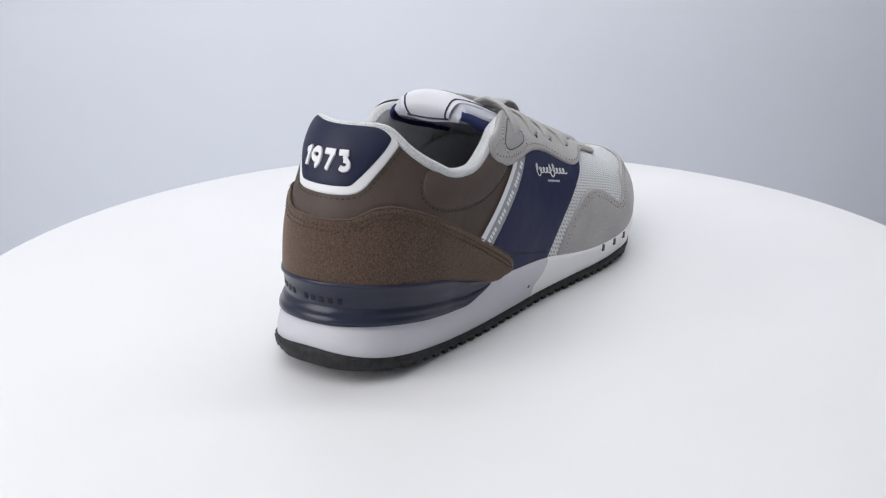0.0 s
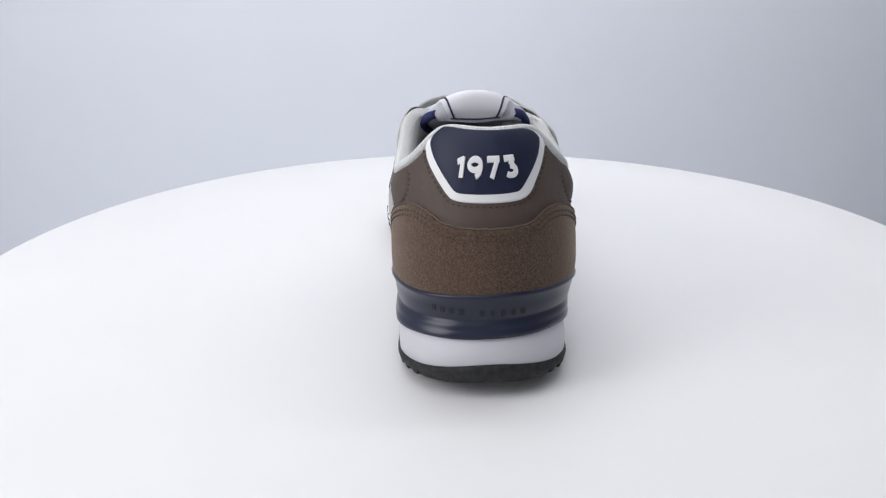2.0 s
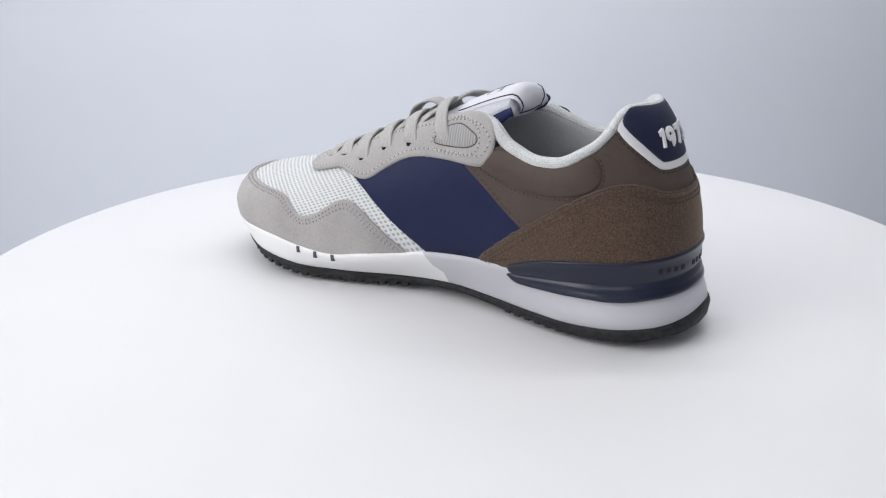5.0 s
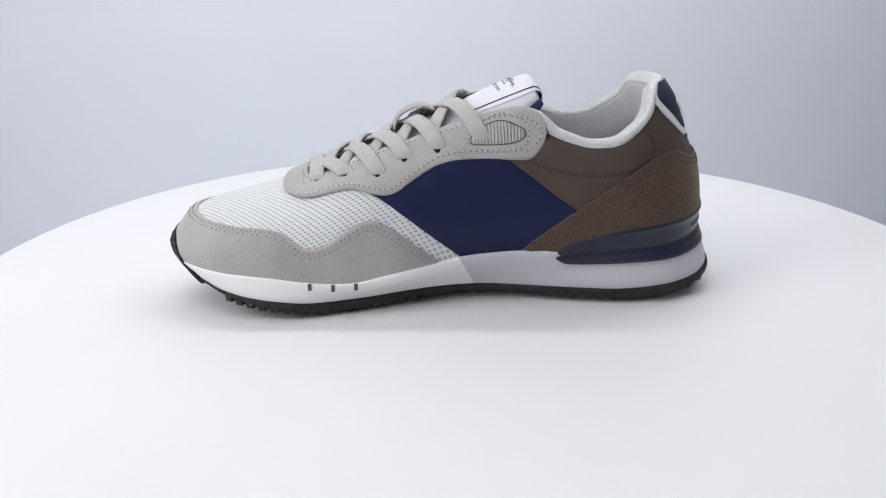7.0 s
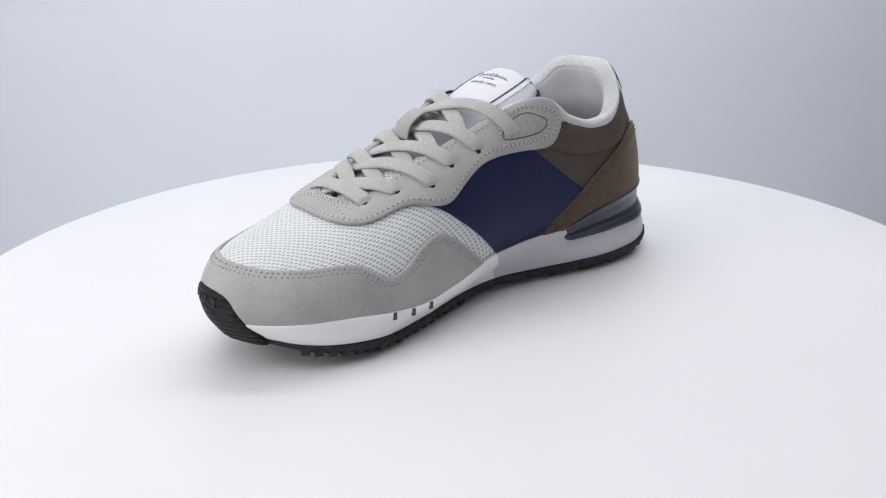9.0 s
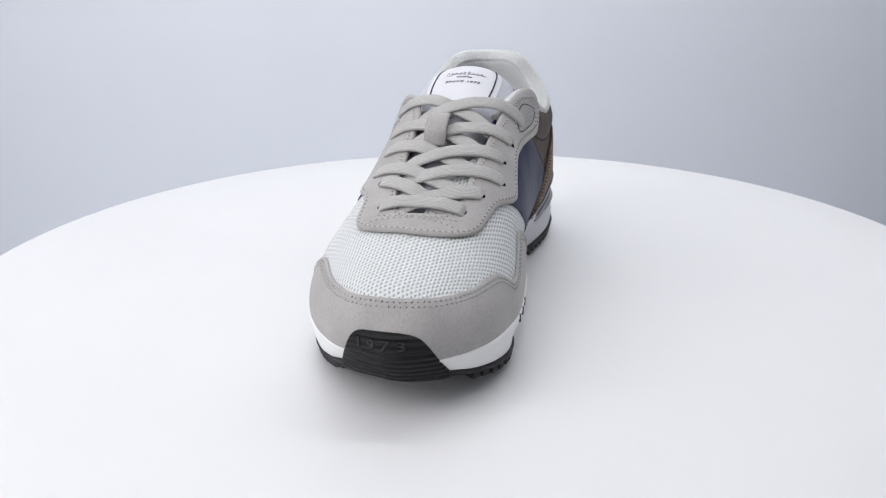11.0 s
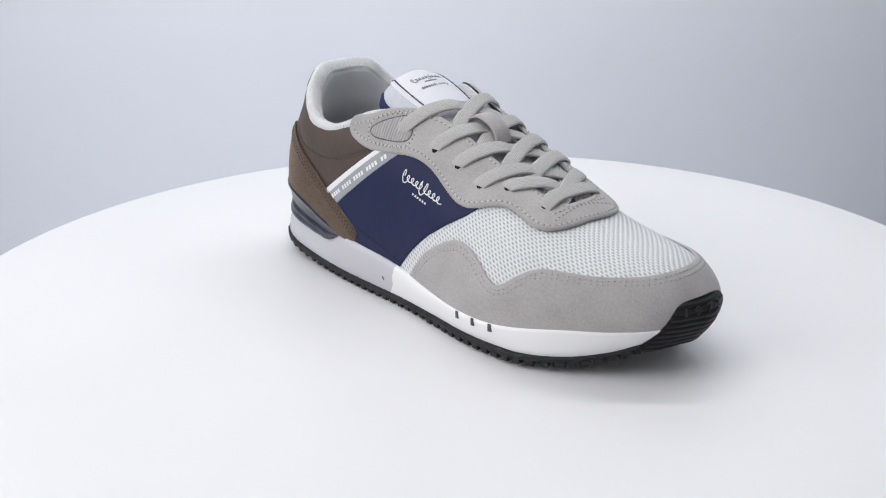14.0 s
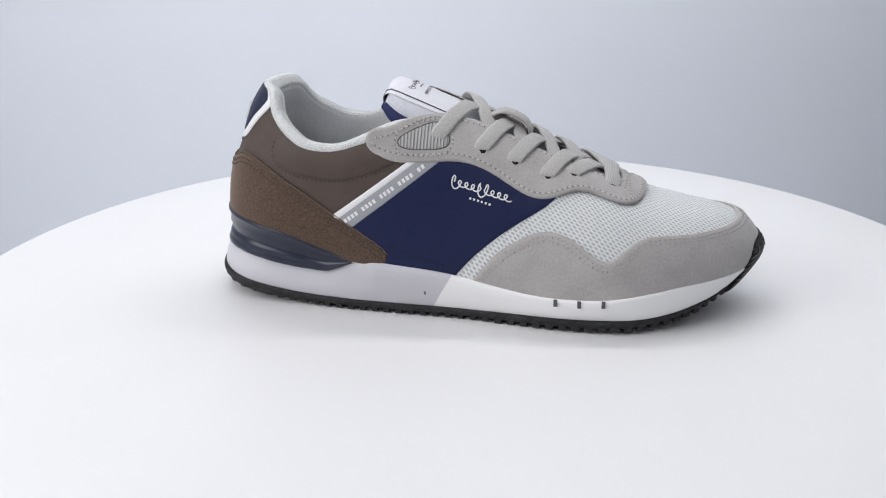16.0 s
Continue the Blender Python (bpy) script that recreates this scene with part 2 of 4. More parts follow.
# the sole's plan
SOLE_X = (-140, -120, -100, -80, -60, -30, 0, 30, 55, 80, 100, 120, 135, 148, 155, 160)
SOLE_L = (38, 38.5, 39.5, 41.5, 44, 46.5, 48.5, 53, 57.5, 59, 58, 51.5, 43, 31, 19, 5)
SOLE_M = (37, 38, 39, 38, 34, 26, 21.5, 25.5, 32, 37, 39.5, 38.3, 33, 23.3, 13.5, 1)
def inside_sole(p):
    x, y, z = p
    x = toe_spring(x, z) - (0.9 * np.clip(11 - z, 0, 11) + 0.26 * np.clip(z - 10, 0, 26)) * np.clip((-95 - x) / 25, 0, 1)
    yc = tab(x, *CREST_Y)
    u = np.clip((x + 140) / 42, 0, 1); f = (1 - (1 - u) ** 2.3) ** (1 / 2.3)
    return (y > yc - f * (tab(x, SOLE_X, SOLE_L) + yc)) & (y < yc + f * (tab(x, SOLE_X, SOLE_M) - yc)) & (x < 160)

# the way round the shoe: p = 0 behind the heel, positive on the lateral side, in millimetres
XA, XB, RA, RB = -92.0, 104.0, 35.0, 46.0
PA = RA * np.pi / 2; PB = PA + XB - XA; PL = PB + RB * np.pi / 2

def spine(p):
    """Foot of the ray and its level way out, for places p round the shoe."""
    p = np.asarray(p, float)
    p = (p + PL) % (2 * PL) - PL
    s = np.sign(p) + (p == 0); a = np.abs(p)
    x = np.clip(a - PA + XA, XA, XB)
    th = np.where(a < PA, a / RA - np.pi / 2, np.where(a > PB, (a - PB) / RB, 0.0))
    return x, -2 - 6 * (x - XA) / (XB - XA), np.sin(th), -s * np.cos(th)

def cast(o, d, test):
    lo = np.zeros_like(d[0]); hi = np.full_like(d[0], 200.0)
    for _ in range(26):
        m = (lo + hi) / 2
        ok = test([o[k] + m * d[k] for k in range(3)])
        lo = np.where(ok, m, lo); hi = np.where(ok, hi, m)
    return np.stack([o[k] + lo * d[k] for k in range(3)], -1)

def on_wall(p, z, test=inside):
    """The place at height z, straight out from the spine."""
    x, y, dx, dy = spine(p); z = np.asarray(z, float) + 0 * x
    return cast((x, y, z), (dx, dy, 0 * x), test)

SPZ = 20.0
def on_dome(p, e):
    """The place under elevation e (degrees; past 90 it goes on down the other side)."""
    x, y, dx, dy = spine(p); e = np.radians(np.asarray(e, float)) + 0 * x
    return cast((x, y, 0 * x + SPZ), (dx * np.cos(e), dy * np.cos(e), np.sin(e)), inside)

def to_p(P):
    P = np.atleast_2d(P); x, y, z = P.T
    ys = -2 - 6 * (np.clip(x, XA, XB) - XA) / (XB - XA); dy = y - ys
    s = np.where(dy <= 0, 1.0, -1.0)
    a = np.where(x < XA, RA * (np.pi / 2 + np.arctan2(x - XA, np.abs(dy))), np.where(x > XB, PB + RB * np.arctan2(x - XB, np.abs(dy)), x - XA + PA))
    r = np.hypot(np.abs(dy), np.where(x < XA, x - XA, np.where(x > XB, x - XB, 0)))
    return s * a, np.degrees(np.arctan2(z - SPZ, r))

# ---- laying flat pieces on the shoe's form ----
def rounded(pts, n=2, closed=True):
    """Cuts corners; a point given twice stays sharp."""
    P = np.asarray(pts, float)
    for _ in range(n):
        Q = np.roll(P, -1, 0) if closed else P[1:]
        A = P if closed else P[:-1]
        P2 = np.stack([A * 0.75 + Q * 0.25, A * 0.25 + Q * 0.75], 1).reshape(-1, 2)
        P = P2 if closed else np.concatenate([P[:1], P2, P[-1:]])
    return P


def even(P, step, closed=True):
    Q = np.concatenate([P, P[:1]]) if closed else P
    d = np.concatenate([[0], np.cumsum(np.linalg.norm(np.diff(Q, axis=0), axis=1))])
    n = max(6 if closed else 2, int(round(d[-1] / step)))
    s = np.linspace(0, d[-1], n, endpoint=not closed)
    return np.stack([np.interp(s, d, Q[:, k]) for k in range(P.shape[1])], -1)


def in_poly(pts, poly):
    x, y = pts.T
    c = np.zeros(len(pts), bool)
    for (x0, y0), (x1, y1) in zip(poly, np.roll(poly, -1, 0)):
        if y0 != y1:
            c ^= ((y0 > y) != (y1 > y)) & (x < (x1 - x0) * (y - y0) / (y1 - y0) + x0)
    return c


def edge_distance(pts, poly):
    a, b = poly, np.roll(poly, -1, 0)
    ab = b - a
    w = pts[:, None] - a[None]
    t = np.clip((w * ab).sum(-1) / np.maximum((ab * ab).sum(-1), 1e-9), 0, 1)
    return np.linalg.norm(w - t[..., None] * ab, axis=-1).min(1)


def placed(surf, ab, h):
    """Points of the plan ab laid on the form, h above it; also the outward normals."""
    a, b = ab.T
    P = surf(a, b)
    A = surf(a + 0.6, b) - surf(a - 0.6, b)
    B = surf(a, b + 0.6) - surf(a, b - 0.6)
    n = np.cross(A, B)
    n /= np.maximum(np.linalg.norm(n, axis=1), 1e-9)[:, None]
    x, y, dx, dy = spine(a)
    out = P - np.stack([x, y, np.full_like(x, 15.0)], 1)
    n *= np.sign((n * out).sum(1) + 1e-9)[:, None]
    return P + n * np.asarray(h)[..., None], n


def panel(name, outline, surf, off, thick, mat, parent, label="", puff=0.0, step=3.2, rounds=2, uv=None, plan=None):
    """A cut piece of cloth or leather with a rounded cut edge, laid on the form."""
    poly = even(rounded(outline, rounds), 1.6)
    if ((poly[:, 0] * np.roll(poly[:, 1], -1)) - (np.roll(poly[:, 0], -1) * poly[:, 1])).sum() < 0:
        poly = poly[::-1]
    t = np.roll(poly, -1, 0) - np.roll(poly, 1, 0)
    nrm = np.stack([-t[:, 1], t[:, 0]], 1) / np.maximum(np.linalg.norm(t, axis=1), 1e-9)[:, None]
    ring = np.concatenate([poly + nrm * 0.35, poly + nrm * 0.9])
    ring = ring[in_poly(ring, poly)]
    ring = ring[edge_distance(ring, poly) > 0.25]
    lo, hi = poly.min(0), poly.max(0)
    gx, gy = np.meshgrid(np.arange(lo[0], hi[0], step), np.arange(lo[1], hi[1], step))
    gx = gx + (np.arange(gx.shape[0]) % 2)[:, None] * step / 2
    g = np.stack([gx.ravel(), gy.ravel()], 1)
    g = g[in_poly(g, poly)]
    g = g[edge_distance(g, poly) > 1.6]
    pts = np.concatenate([poly, ring, g])
    n = len(poly)
    vo, _, fo, *_ = delaunay_2d_cdt([Vector(p) for p in pts], [(i, (i + 1) % n) for i in range(n)], [], 1, 1e-5)
    ab = np.array([tuple(v) for v in vo])
    d = edge_distance(ab, poly)
    s = np.clip(d / 0.9, 0, 1)
    h = off - thick + thick * np.sqrt(1 - (1 - s) ** 2) + puff * (1 - np.exp(-d / 6.0))
    P, _ = placed(surf, ab, h)
    U = uv(ab, P) if uv else ab / 1000
    ob = part(name, mesh_of(name, P / 1000, fo, mat, U), parent, label)
    return ob


def dashes(name, line, surf, h, mat, parent, dash=2.1, gap=1.1, width=0.55, closed=False, keep=None, start=0.0):
    """A row of sewn stitches along a line of the plan."""
    q = even(np.asarray(line, float), 0.35, closed)
    P, n = placed(surf, q, np.full(len(q), h))
    d = np.concatenate([[0], np.cumsum(np.linalg.norm(np.diff(P, axis=0), axis=1))])
    V, F = [], []
    s = gap + start
    while s + dash < d[-1]:
        i, j = np.searchsorted(d, s), np.searchsorted(d, s + dash)
        s += dash + gap
        if j >= len(P) or (keep is not None and not keep(*q[i])):
            continue
        a, b, m = P[i], P[j], n[i]
        side = np.cross(b - a, m)
        side = side / max(np.linalg.norm(side), 1e-9) * width / 2
        mid = (a + b) / 2 + m * 0.3
        k = len(V)
        V += [a - m * 0.25, mid + side * 0.8 - m * 0.1, b - m * 0.25, mid - side * 0.8 - m * 0.1, mid + m * 0.1, mid + side - m * 0.5, mid - side - m * 0.5]
        F += [(k, k + 1, k + 4), (k + 1, k + 2, k + 4), (k + 2, k + 3, k + 4), (k + 3, k, k + 4), (k, k + 5, k + 1), (k + 1, k + 5, k + 2), (k + 2, k + 6, k + 3), (k + 3, k + 6, k)]
    if V:
        return tagged(part(name, mesh_of(name, np.array(V) / 1000, F, mat), parent), kind="stuff")


def seam(name, outline, inset, surf, h, mat, parent, keep=None, rounds=2, **kw):
    """Stitches that follow a piece's outline, set in from its edge."""
    poly = even(rounded(outline, rounds), 1.0)
    if ((poly[:, 0] * np.roll(poly[:, 1], -1)) - (np.roll(poly[:, 0], -1) * poly[:, 1])).sum() < 0:
        poly = poly[::-1]
    t = np.roll(poly, -2, 0) - np.roll(poly, 2, 0)
    nrm = np.stack([-t[:, 1], t[:, 0]], 1) / np.maximum(np.linalg.norm(t, axis=1), 1e-9)[:, None]
    q = poly + nrm * inset
    q = q[edge_distance(q, poly) > inset * 0.8]
    dashes(name, q, surf, h, mat, parent, closed=True, keep=keep, **kw)


def sewn(outline, inset, surf, h, thread, hole, parent, keep=None, pitch=2.9):
    """Thread, and dark dashes between its stitches that paint the needle holes' shade."""
    seam("stitching", outline, inset, surf, h + 0.15, thread, parent, keep, dash=pitch * 0.68, gap=pitch * 0.32, width=0.85)
    seam("hole_shade", outline, inset, surf, h - 0.02, hole, parent, keep, dash=pitch * 0.42, gap=pitch * 0.58, start=pitch * 0.47, width=1.3)


def sweep(name, path, normals, w, t, mat, parent, label="", seg=10, power=3.0, caps=True, uvscale=1.0):
    """A flat strap with rounded edges along a path; w and t are its width and thickness."""
    path, normals = np.asarray(path, float), np.asarray(normals, float)
    T = np.gradient(path, axis=0)
    T /= np.maximum(np.linalg.norm(T, axis=1), 1e-9)[:, None]
    S = np.cross(T, normals)
    S /= np.maximum(np.linalg.norm(S, axis=1), 1e-9)[:, None]
    N = np.cross(S, T)
    a = np.linspace(0, 2 * np.pi, seg, endpoint=False)
    ca, sa = np.cos(a), np.sin(a)
    cx = np.sign(ca) * np.abs(ca) ** (2 / power)
    cy = np.sign(sa) * np.abs(sa) ** (2 / power)
    w = np.broadcast_to(w, len(path))
    t = np.broadcast_to(t, len(path))
    P = path[:, None] + S[:, None] * (cx[None, :, None] * w[:, None, None] / 2) + N[:, None] * (cy[None, :, None] * t[:, None, None] / 2)
    d = np.concatenate([[0], np.cumsum(np.linalg.norm(np.diff(path, axis=0), axis=1))])
    U = np.stack([np.repeat(d[:, None], seg, 1), cx[None] * w[:, None] / 2 + (np.sign(cy) * 40)[None]], -1) / 1000 * uvscale
    return part(name, grid_mesh(name, P, mat, close_v=True, uvs=U, caps=caps), parent, label)


def curve3(pts, n=8):
    """Catmull-Rom through 3D points."""
    P = np.asarray(pts, float)
    P = np.concatenate([[2 * P[0] - P[1]], P, [2 * P[-1] - P[-2]]])
    out = []
    for i in range(1, len(P) - 2):
        for u in np.linspace(0, 1, n, endpoint=False):
            a, b, c, d = P[i - 1:i + 3]
            out.append(0.5 * ((2 * b) + (c - a) * u + (2 * a - 5 * b + 4 * c - d) * u * u + (3 * b - a - 3 * c + d) * u ** 3))
    return np.array(out + [P[-2]])


def lettering(name, text, size, surf, a0, b0, da, db, h, depth, mat, parent, bold=0.0, squash=1.0):
    """Raised characters laid on the form, centred on (a0, b0); the line runs along (da, db)."""
    cu = bpy.data.curves.new(name, "FONT")
    cu.body, cu.size, cu.align_x, cu.align_y, cu.offset, cu.extrude = text, size, "CENTER", "CENTER", bold, depth / 2
    cu.space_character = 1.05
    cu.resolution_u = 4
    tmp = new(name + "_outline", cu)
    me = bpy.data.meshes.new_from_object(tmp.evaluated_get(bpy.context.evaluated_depsgraph_get()))
    bpy.data.objects.remove(tmp)
    co = np.array([tuple(v.co) for v in me.vertices])
    u, v = co[:, 0] * squash, co[:, 1]
    ab = np.stack([a0 + u * da - v * db, b0 + u * db + v * da * (1 if da > 0 else -1)], 1)
    P, _ = placed(surf, ab, h + depth / 2 + co[:, 2])
    for vert, q in zip(me.vertices, P):
        vert.co = q / 1000
    me.materials.append(mat)
    me.update()
    return part(name, me, parent)


def bar(name, surf, a0, b0, da, db, w, ht, h, mat, parent, label=""):
    """A small flat bar on the form, w along (da, db) and ht across."""
    c = [(-w / 2, -ht / 2), (w / 2, -ht / 2), (w / 2, ht / 2), (-w / 2, ht / 2)]
    q = np.array([(a0 + u * da - v * db, b0 + u * db + v * da) for u, v in c])
    mid = (q + np.roll(q, -1, 0)) / 2
    q = np.stack([q, mid], 1).reshape(-1, 2)
    top, _ = placed(surf, q, np.full(8, h))
    low, _ = placed(surf, q, np.full(8, h - 0.8))
    F = [tuple(range(8))] + [(i, (i + 1) % 8, 8 + (i + 1) % 8, 8 + i) for i in range(8)]
    return part(name, mesh_of(name, np.concatenate([top, low]) / 1000, F, mat, smooth=False), parent, label)


# ---- the sole's lines round the shoe ----
LINE_P = (-323.2, -302, -282, -254, -234, -210, -189, -165, -153, -134, -118, -90, -60, -30, 0, 30, 60, 90, 118, 148, 166, 195, 226, 263, 285, 299, 323.2)
TOP_Z = (32, 30, 29.3, 27.5, 24.5, 23, 26.8, 29.5, 31.7, 33.5, 34, 34.2, 35, 36, 36, 36, 35, 34.2, 32, 28.6, 25.3, 21.8, 22.7, 27.8, 29, 29.7, 32)
LOW_Z = (25.5, 21.8, 17, 13.2, 10.8, 10.3, 10.6, 11, 11, 11, 10.6, 10.5, 10.8, 14, 18.8, 14, 9.4, 8.2, 8.1, 8.1, 8.3, 9, 9.8, 12.2, 16.5, 20.8, 25.5)
# heights above the table
BOT_Z = (18.2, 14.4, 8.2, 4.2, 1.3, 0.4, 1.3, 2.8, 3.0, 2.8, 1.9, 1.3, 0.9, 3.0, 7.2, 3.3, 0.7, 0.3, 0, 0, 0, 0.4, 1.1, 4.3, 8.2, 13.4, 18.2)


def line(p, zs):
    p = (np.asarray(p, float) + PL) % (2 * PL) - PL
    return tab(p, LINE_P, zs)


def either(p):
    return inside(p) | (inside_sole(p) & (p[2] < 46))


def out_dir(p):
    x, y, dx, dy = spine(p)
    return np.stack([dx, dy, 0 * dx], -1)


def sole_ring(p, z, off, test):
    return on_wall(p, z, test) + out_dir(p) * off


def dome_edge(ps, drop=3.0):
    """Elevations at which the form goes down behind the sole's upper line."""
    ps = np.asarray(ps, float)
    P = on_wall(ps, line(ps, TOP_Z) - drop)
    return [(float(a), float(e)) for a, e in zip(ps, to_p(P)[1])]


def on_toe(p, z):
    """The toe: the sole's wall low down, the upper above it."""
    w = np.clip((np.asarray(z, float) - 22) / 9, 0, 1)[..., None]
    return on_wall(p, z, inside_sole) * (1 - w) + on_wall(p, z) * w


def on_clip(p, z):
    """Between the sole's wall below and the upper above."""
    w = np.clip((np.asarray(z, float) - 27) / 12, 0, 1)[..., None]
    return on_wall(p, z, either) * (1 - w) + on_wall(p, z) * w


def sole_face(p, z):
    """The midsole's outer face: the sole's wall below, drawn in to the upper at its top."""
    p = np.asarray(p, float)
    lo, hi = line(p, LOW_Z), line(p, TOP_Z)
    w = np.clip(((z - lo) / (hi - lo) - 0.25) / 0.42, 0, 1)[:, None]
    wf = np.clip((np.abs((p + PL) % (2 * PL) - PL) - 96) / 10, 0, 1)[:, None]
    proud = np.interp(np.abs((p + PL) % (2 * PL) - PL), (150, 185), (1.9, 1.4))[:, None]
    b = on_wall(p, z, either) * (1 - wf) + (on_wall(p, z) + out_dir(p) * proud) * wf
    return on_wall(p, z, inside_sole) * (1 - w) + b * w


def spread(pts, far=3.2):
    """Opens the corners of the heel's top out to both sides."""
    out = []
    for a, b in pts:
        k = min(1, max(0, (abs(a) - 15) / 27)) * min(1, max(0, (74 - abs(a)) / 15)) * min(1, max(0, (b - 86) / 8))
        out.append((a + math.copysign(far, a) * k, b))
    return out


def year_digits(parent):
    """The year 1973 in thick flat raised strokes."""
    def arc(cx, cy, rx, ry, a0, a1, n=18):
        return [(cx + rx * math.cos(math.radians(a)), cy + ry * math.sin(math.radians(a))) for a in np.linspace(a0, a1, n)]

    strokes = [[(0.0, 0.74), (0.27, 0.89)], [(0.25, 0.985), (0.25, 0.5), (0.25, 0.0)],
               arc(0.86, 0.65, 0.27, 0.25, 0, 360, 30), arc(0.80, 0.58, 0.335, 0.52, 10, -72),
               [(1.44, 0.89), (1.75, 0.89), (2.06, 0.89)], [(1.98, 0.93), (1.81, 0.5), (1.64, 0.0)],
               [(2.30, 0.89), (2.80, 0.89)], [(2.76, 0.91), (2.58, 0.58)], arc(2.57, 0.33, 0.245, 0.235, 92, -140)]
    V, F = [], []
    for i, st in enumerate(strokes):
        q = even(np.array(st, float), 0.05, False) * (12.2, 8.4) + (-19.6, 99.0)
        T = np.gradient(q, axis=0)
        S = np.stack([-T[:, 1], T[:, 0]], 1) / np.linalg.norm(T, axis=1)[:, None]
        rows = []
        for w, h in ((1.25, 1.3), (1.25, 2.2), (0.95, 2.5 + 0.02 * i), (-0.95, 2.5 + 0.02 * i), (-1.25, 2.2), (-1.25, 1.3)):
            rows.append(placed(on_wall, q + S * w, np.full(len(q), h))[0])
        k, m = len(V), len(q)
        V += [v for r in rows for v in r]
        F += [(k + a * m + j, k + a * m + j + 1, k + (a + 1) * m + j + 1, k + (a + 1) * m + j) for a in range(5) for j in range(m - 1)]
        F += [tuple(k + a * m for a in range(6)), tuple(k + a * m + m - 1 for a in range(6))]
    return part("year", mesh_of("year", np.array(V) / 1000, F, PRINT_WHITE, smooth=False), parent, "raised white digits")


def build_shoe():
    shoe = new("sneaker")
    tagged(shoe, "low grey suede and mesh sneaker with navy and brown panels", "shoe")

    # --- midsole, in two colours that meet at a slanting joint ---
    rows = ((0.0, -0.8), (0.05, 0.0), (0.3, 0.2), (0.6, 0.3), (0.85, 0.5), (0.95, 0.4), (1.0, -0.4), (0.97, -3.0))

    def midsole(name, p0, p1, mat, label):
        n = 150
        P = np.zeros((n, len(rows), 3))
        for k, (v, off) in enumerate(rows):
            p = np.linspace(p0(v), p1(v), n)
            z = line(p, LOW_Z) * (1 - v) + line(p, TOP_Z) * v
            hid = np.clip(np.minimum(p + 100, 88 - p) / 10, 0, 1) * max(0.0, (v - 0.5) / 0.5) * 4.0
            P[:, k] = sole_face(p, z) + out_dir(p) * (off - hid)[:, None]
        return part(name, grid_mesh(name, P, mat), shoe, label)

    front = midsole("midsole", lambda v: 137 + 11 * v, lambda v: 2 * PL - 144 - 10 * v, WHITE_FOAM, "white foam forefoot midsole")
    heel_sole = midsole("midsole", lambda v: -144 - 10 * v, lambda v: 137 + 11 * v, GREY_FOAM, "pale grey foam heel midsole")
    # dark boxes standing slightly proud: their grey paints the shade inside moulded slots
    for p in (202, 214, 226, -233, -221, -209):
        z = line(p, TOP_Z) - 2.4
        q = np.array([(p - 0.95, z - 1.8), (p + 0.95, z - 1.8), (p + 0.95, z + 1.9), (p - 0.95, z + 1.9)])
        A = sole_face(q[:, 0], q[:, 1])
        o = out_dir(q[:, 0])
        V = np.concatenate([A + o * 0.9, A - o * 1.5])
        part("notch_shade", mesh_of("notch_shade", V / 1000, [(0, 1, 2, 3), (0, 1, 5, 4), (1, 2, 6, 5), (2, 3, 7, 6), (3, 0, 4, 7)], NOTCH_SHADE, smooth=False), front)

    bar("moulding_mark", sole_face, 133.0, 16.5, 0, 1, 1.9, 0.8, 0.55, NOTCH_SHADE, heel_sole)

    # --- outsole with its lugs ---
    n = 260
    p = np.linspace(-PL, PL, n, endpoint=False)
    low, bot = line(p, LOW_Z), line(p, BOT_Z)
    R = [sole_ring(p, low + 0.6, -1.0, inside_sole), sole_ring(p, low, 0.6, inside_sole), sole_ring(p, low - 1.4, 0.9, inside_sole),
         sole_ring(p, low - 3.0, 0.5, inside_sole), sole_ring(p, np.minimum(low - 3.4, FOOT + bot + 1.7), -1.2, inside_sole), sole_ring(p, FOOT + bot * 0.8 + 0.5, -5.0, inside_sole),
         sole_ring(p, FOOT + bot * 0.6 + 0.1, -12.0, inside_sole)]
    body = FOOT + bot * 0.5 + 0.05
    x, y, dx, dy = spine(p)
    R.append(np.stack([x, y, body], -1))
    outsole = part("outsole", grid_mesh("outsole", np.stack(R, 1), BLACK_RUBBER, close_u=True), shoe, "charcoal rubber outsole with a lugged edge")
    lugs = {}
    for k in range(96):
        pp = -PL + (k + 0.5) * 2 * PL / 96
        if abs(pp) > 303 or abs(pp) < 16:
            continue
        big = 165 < abs(pp) < 285
        if not big and pp < -110:
            continue
        zt = float(line(pp, LOW_Z)) - 2.6
        drop = min(3.4 if big else 2.8, zt - FOOT - 0.05)
        c, c0, c1 = sole_ring(np.array([pp, pp - 3, pp + 3]), zt + np.zeros(3), 0.8, inside_sole)
        if big not in lugs:
            w = 2.35 if big else 1.9
            V = [(-w, -7, 0.8), (w, -7, 0.8), (w, 0, 0.8), (-w, 0, 0.8), (-w * 0.8, -7, -1.0), (w * 0.8, -7, -1.0), (w * 0.8, -1.0, -1.0), (-w * 0.8, -1.0, -1.0)]
            lugs[big] = mesh_of("lug", np.array(V) / 1000, [(0, 1, 2, 3), (4, 5, 6, 7), (0, 1, 5, 4), (1, 2, 6, 5), (2, 3, 7, 6), (3, 0, 4, 7)], BLACK_RUBBER, smooth=False)
        ob = part("lug", lugs[big], outsole)
        ux = np.array([c1[0] - c0[0], c1[1] - c0[1], 0.0])
        ux = ux / np.linalg.norm(ux)
        uy = np.array([-ux[1], ux[0], 0])
        if uy @ out_dir(np.array([pp]))[0] < 0:
            ux, uy = -ux, -uy
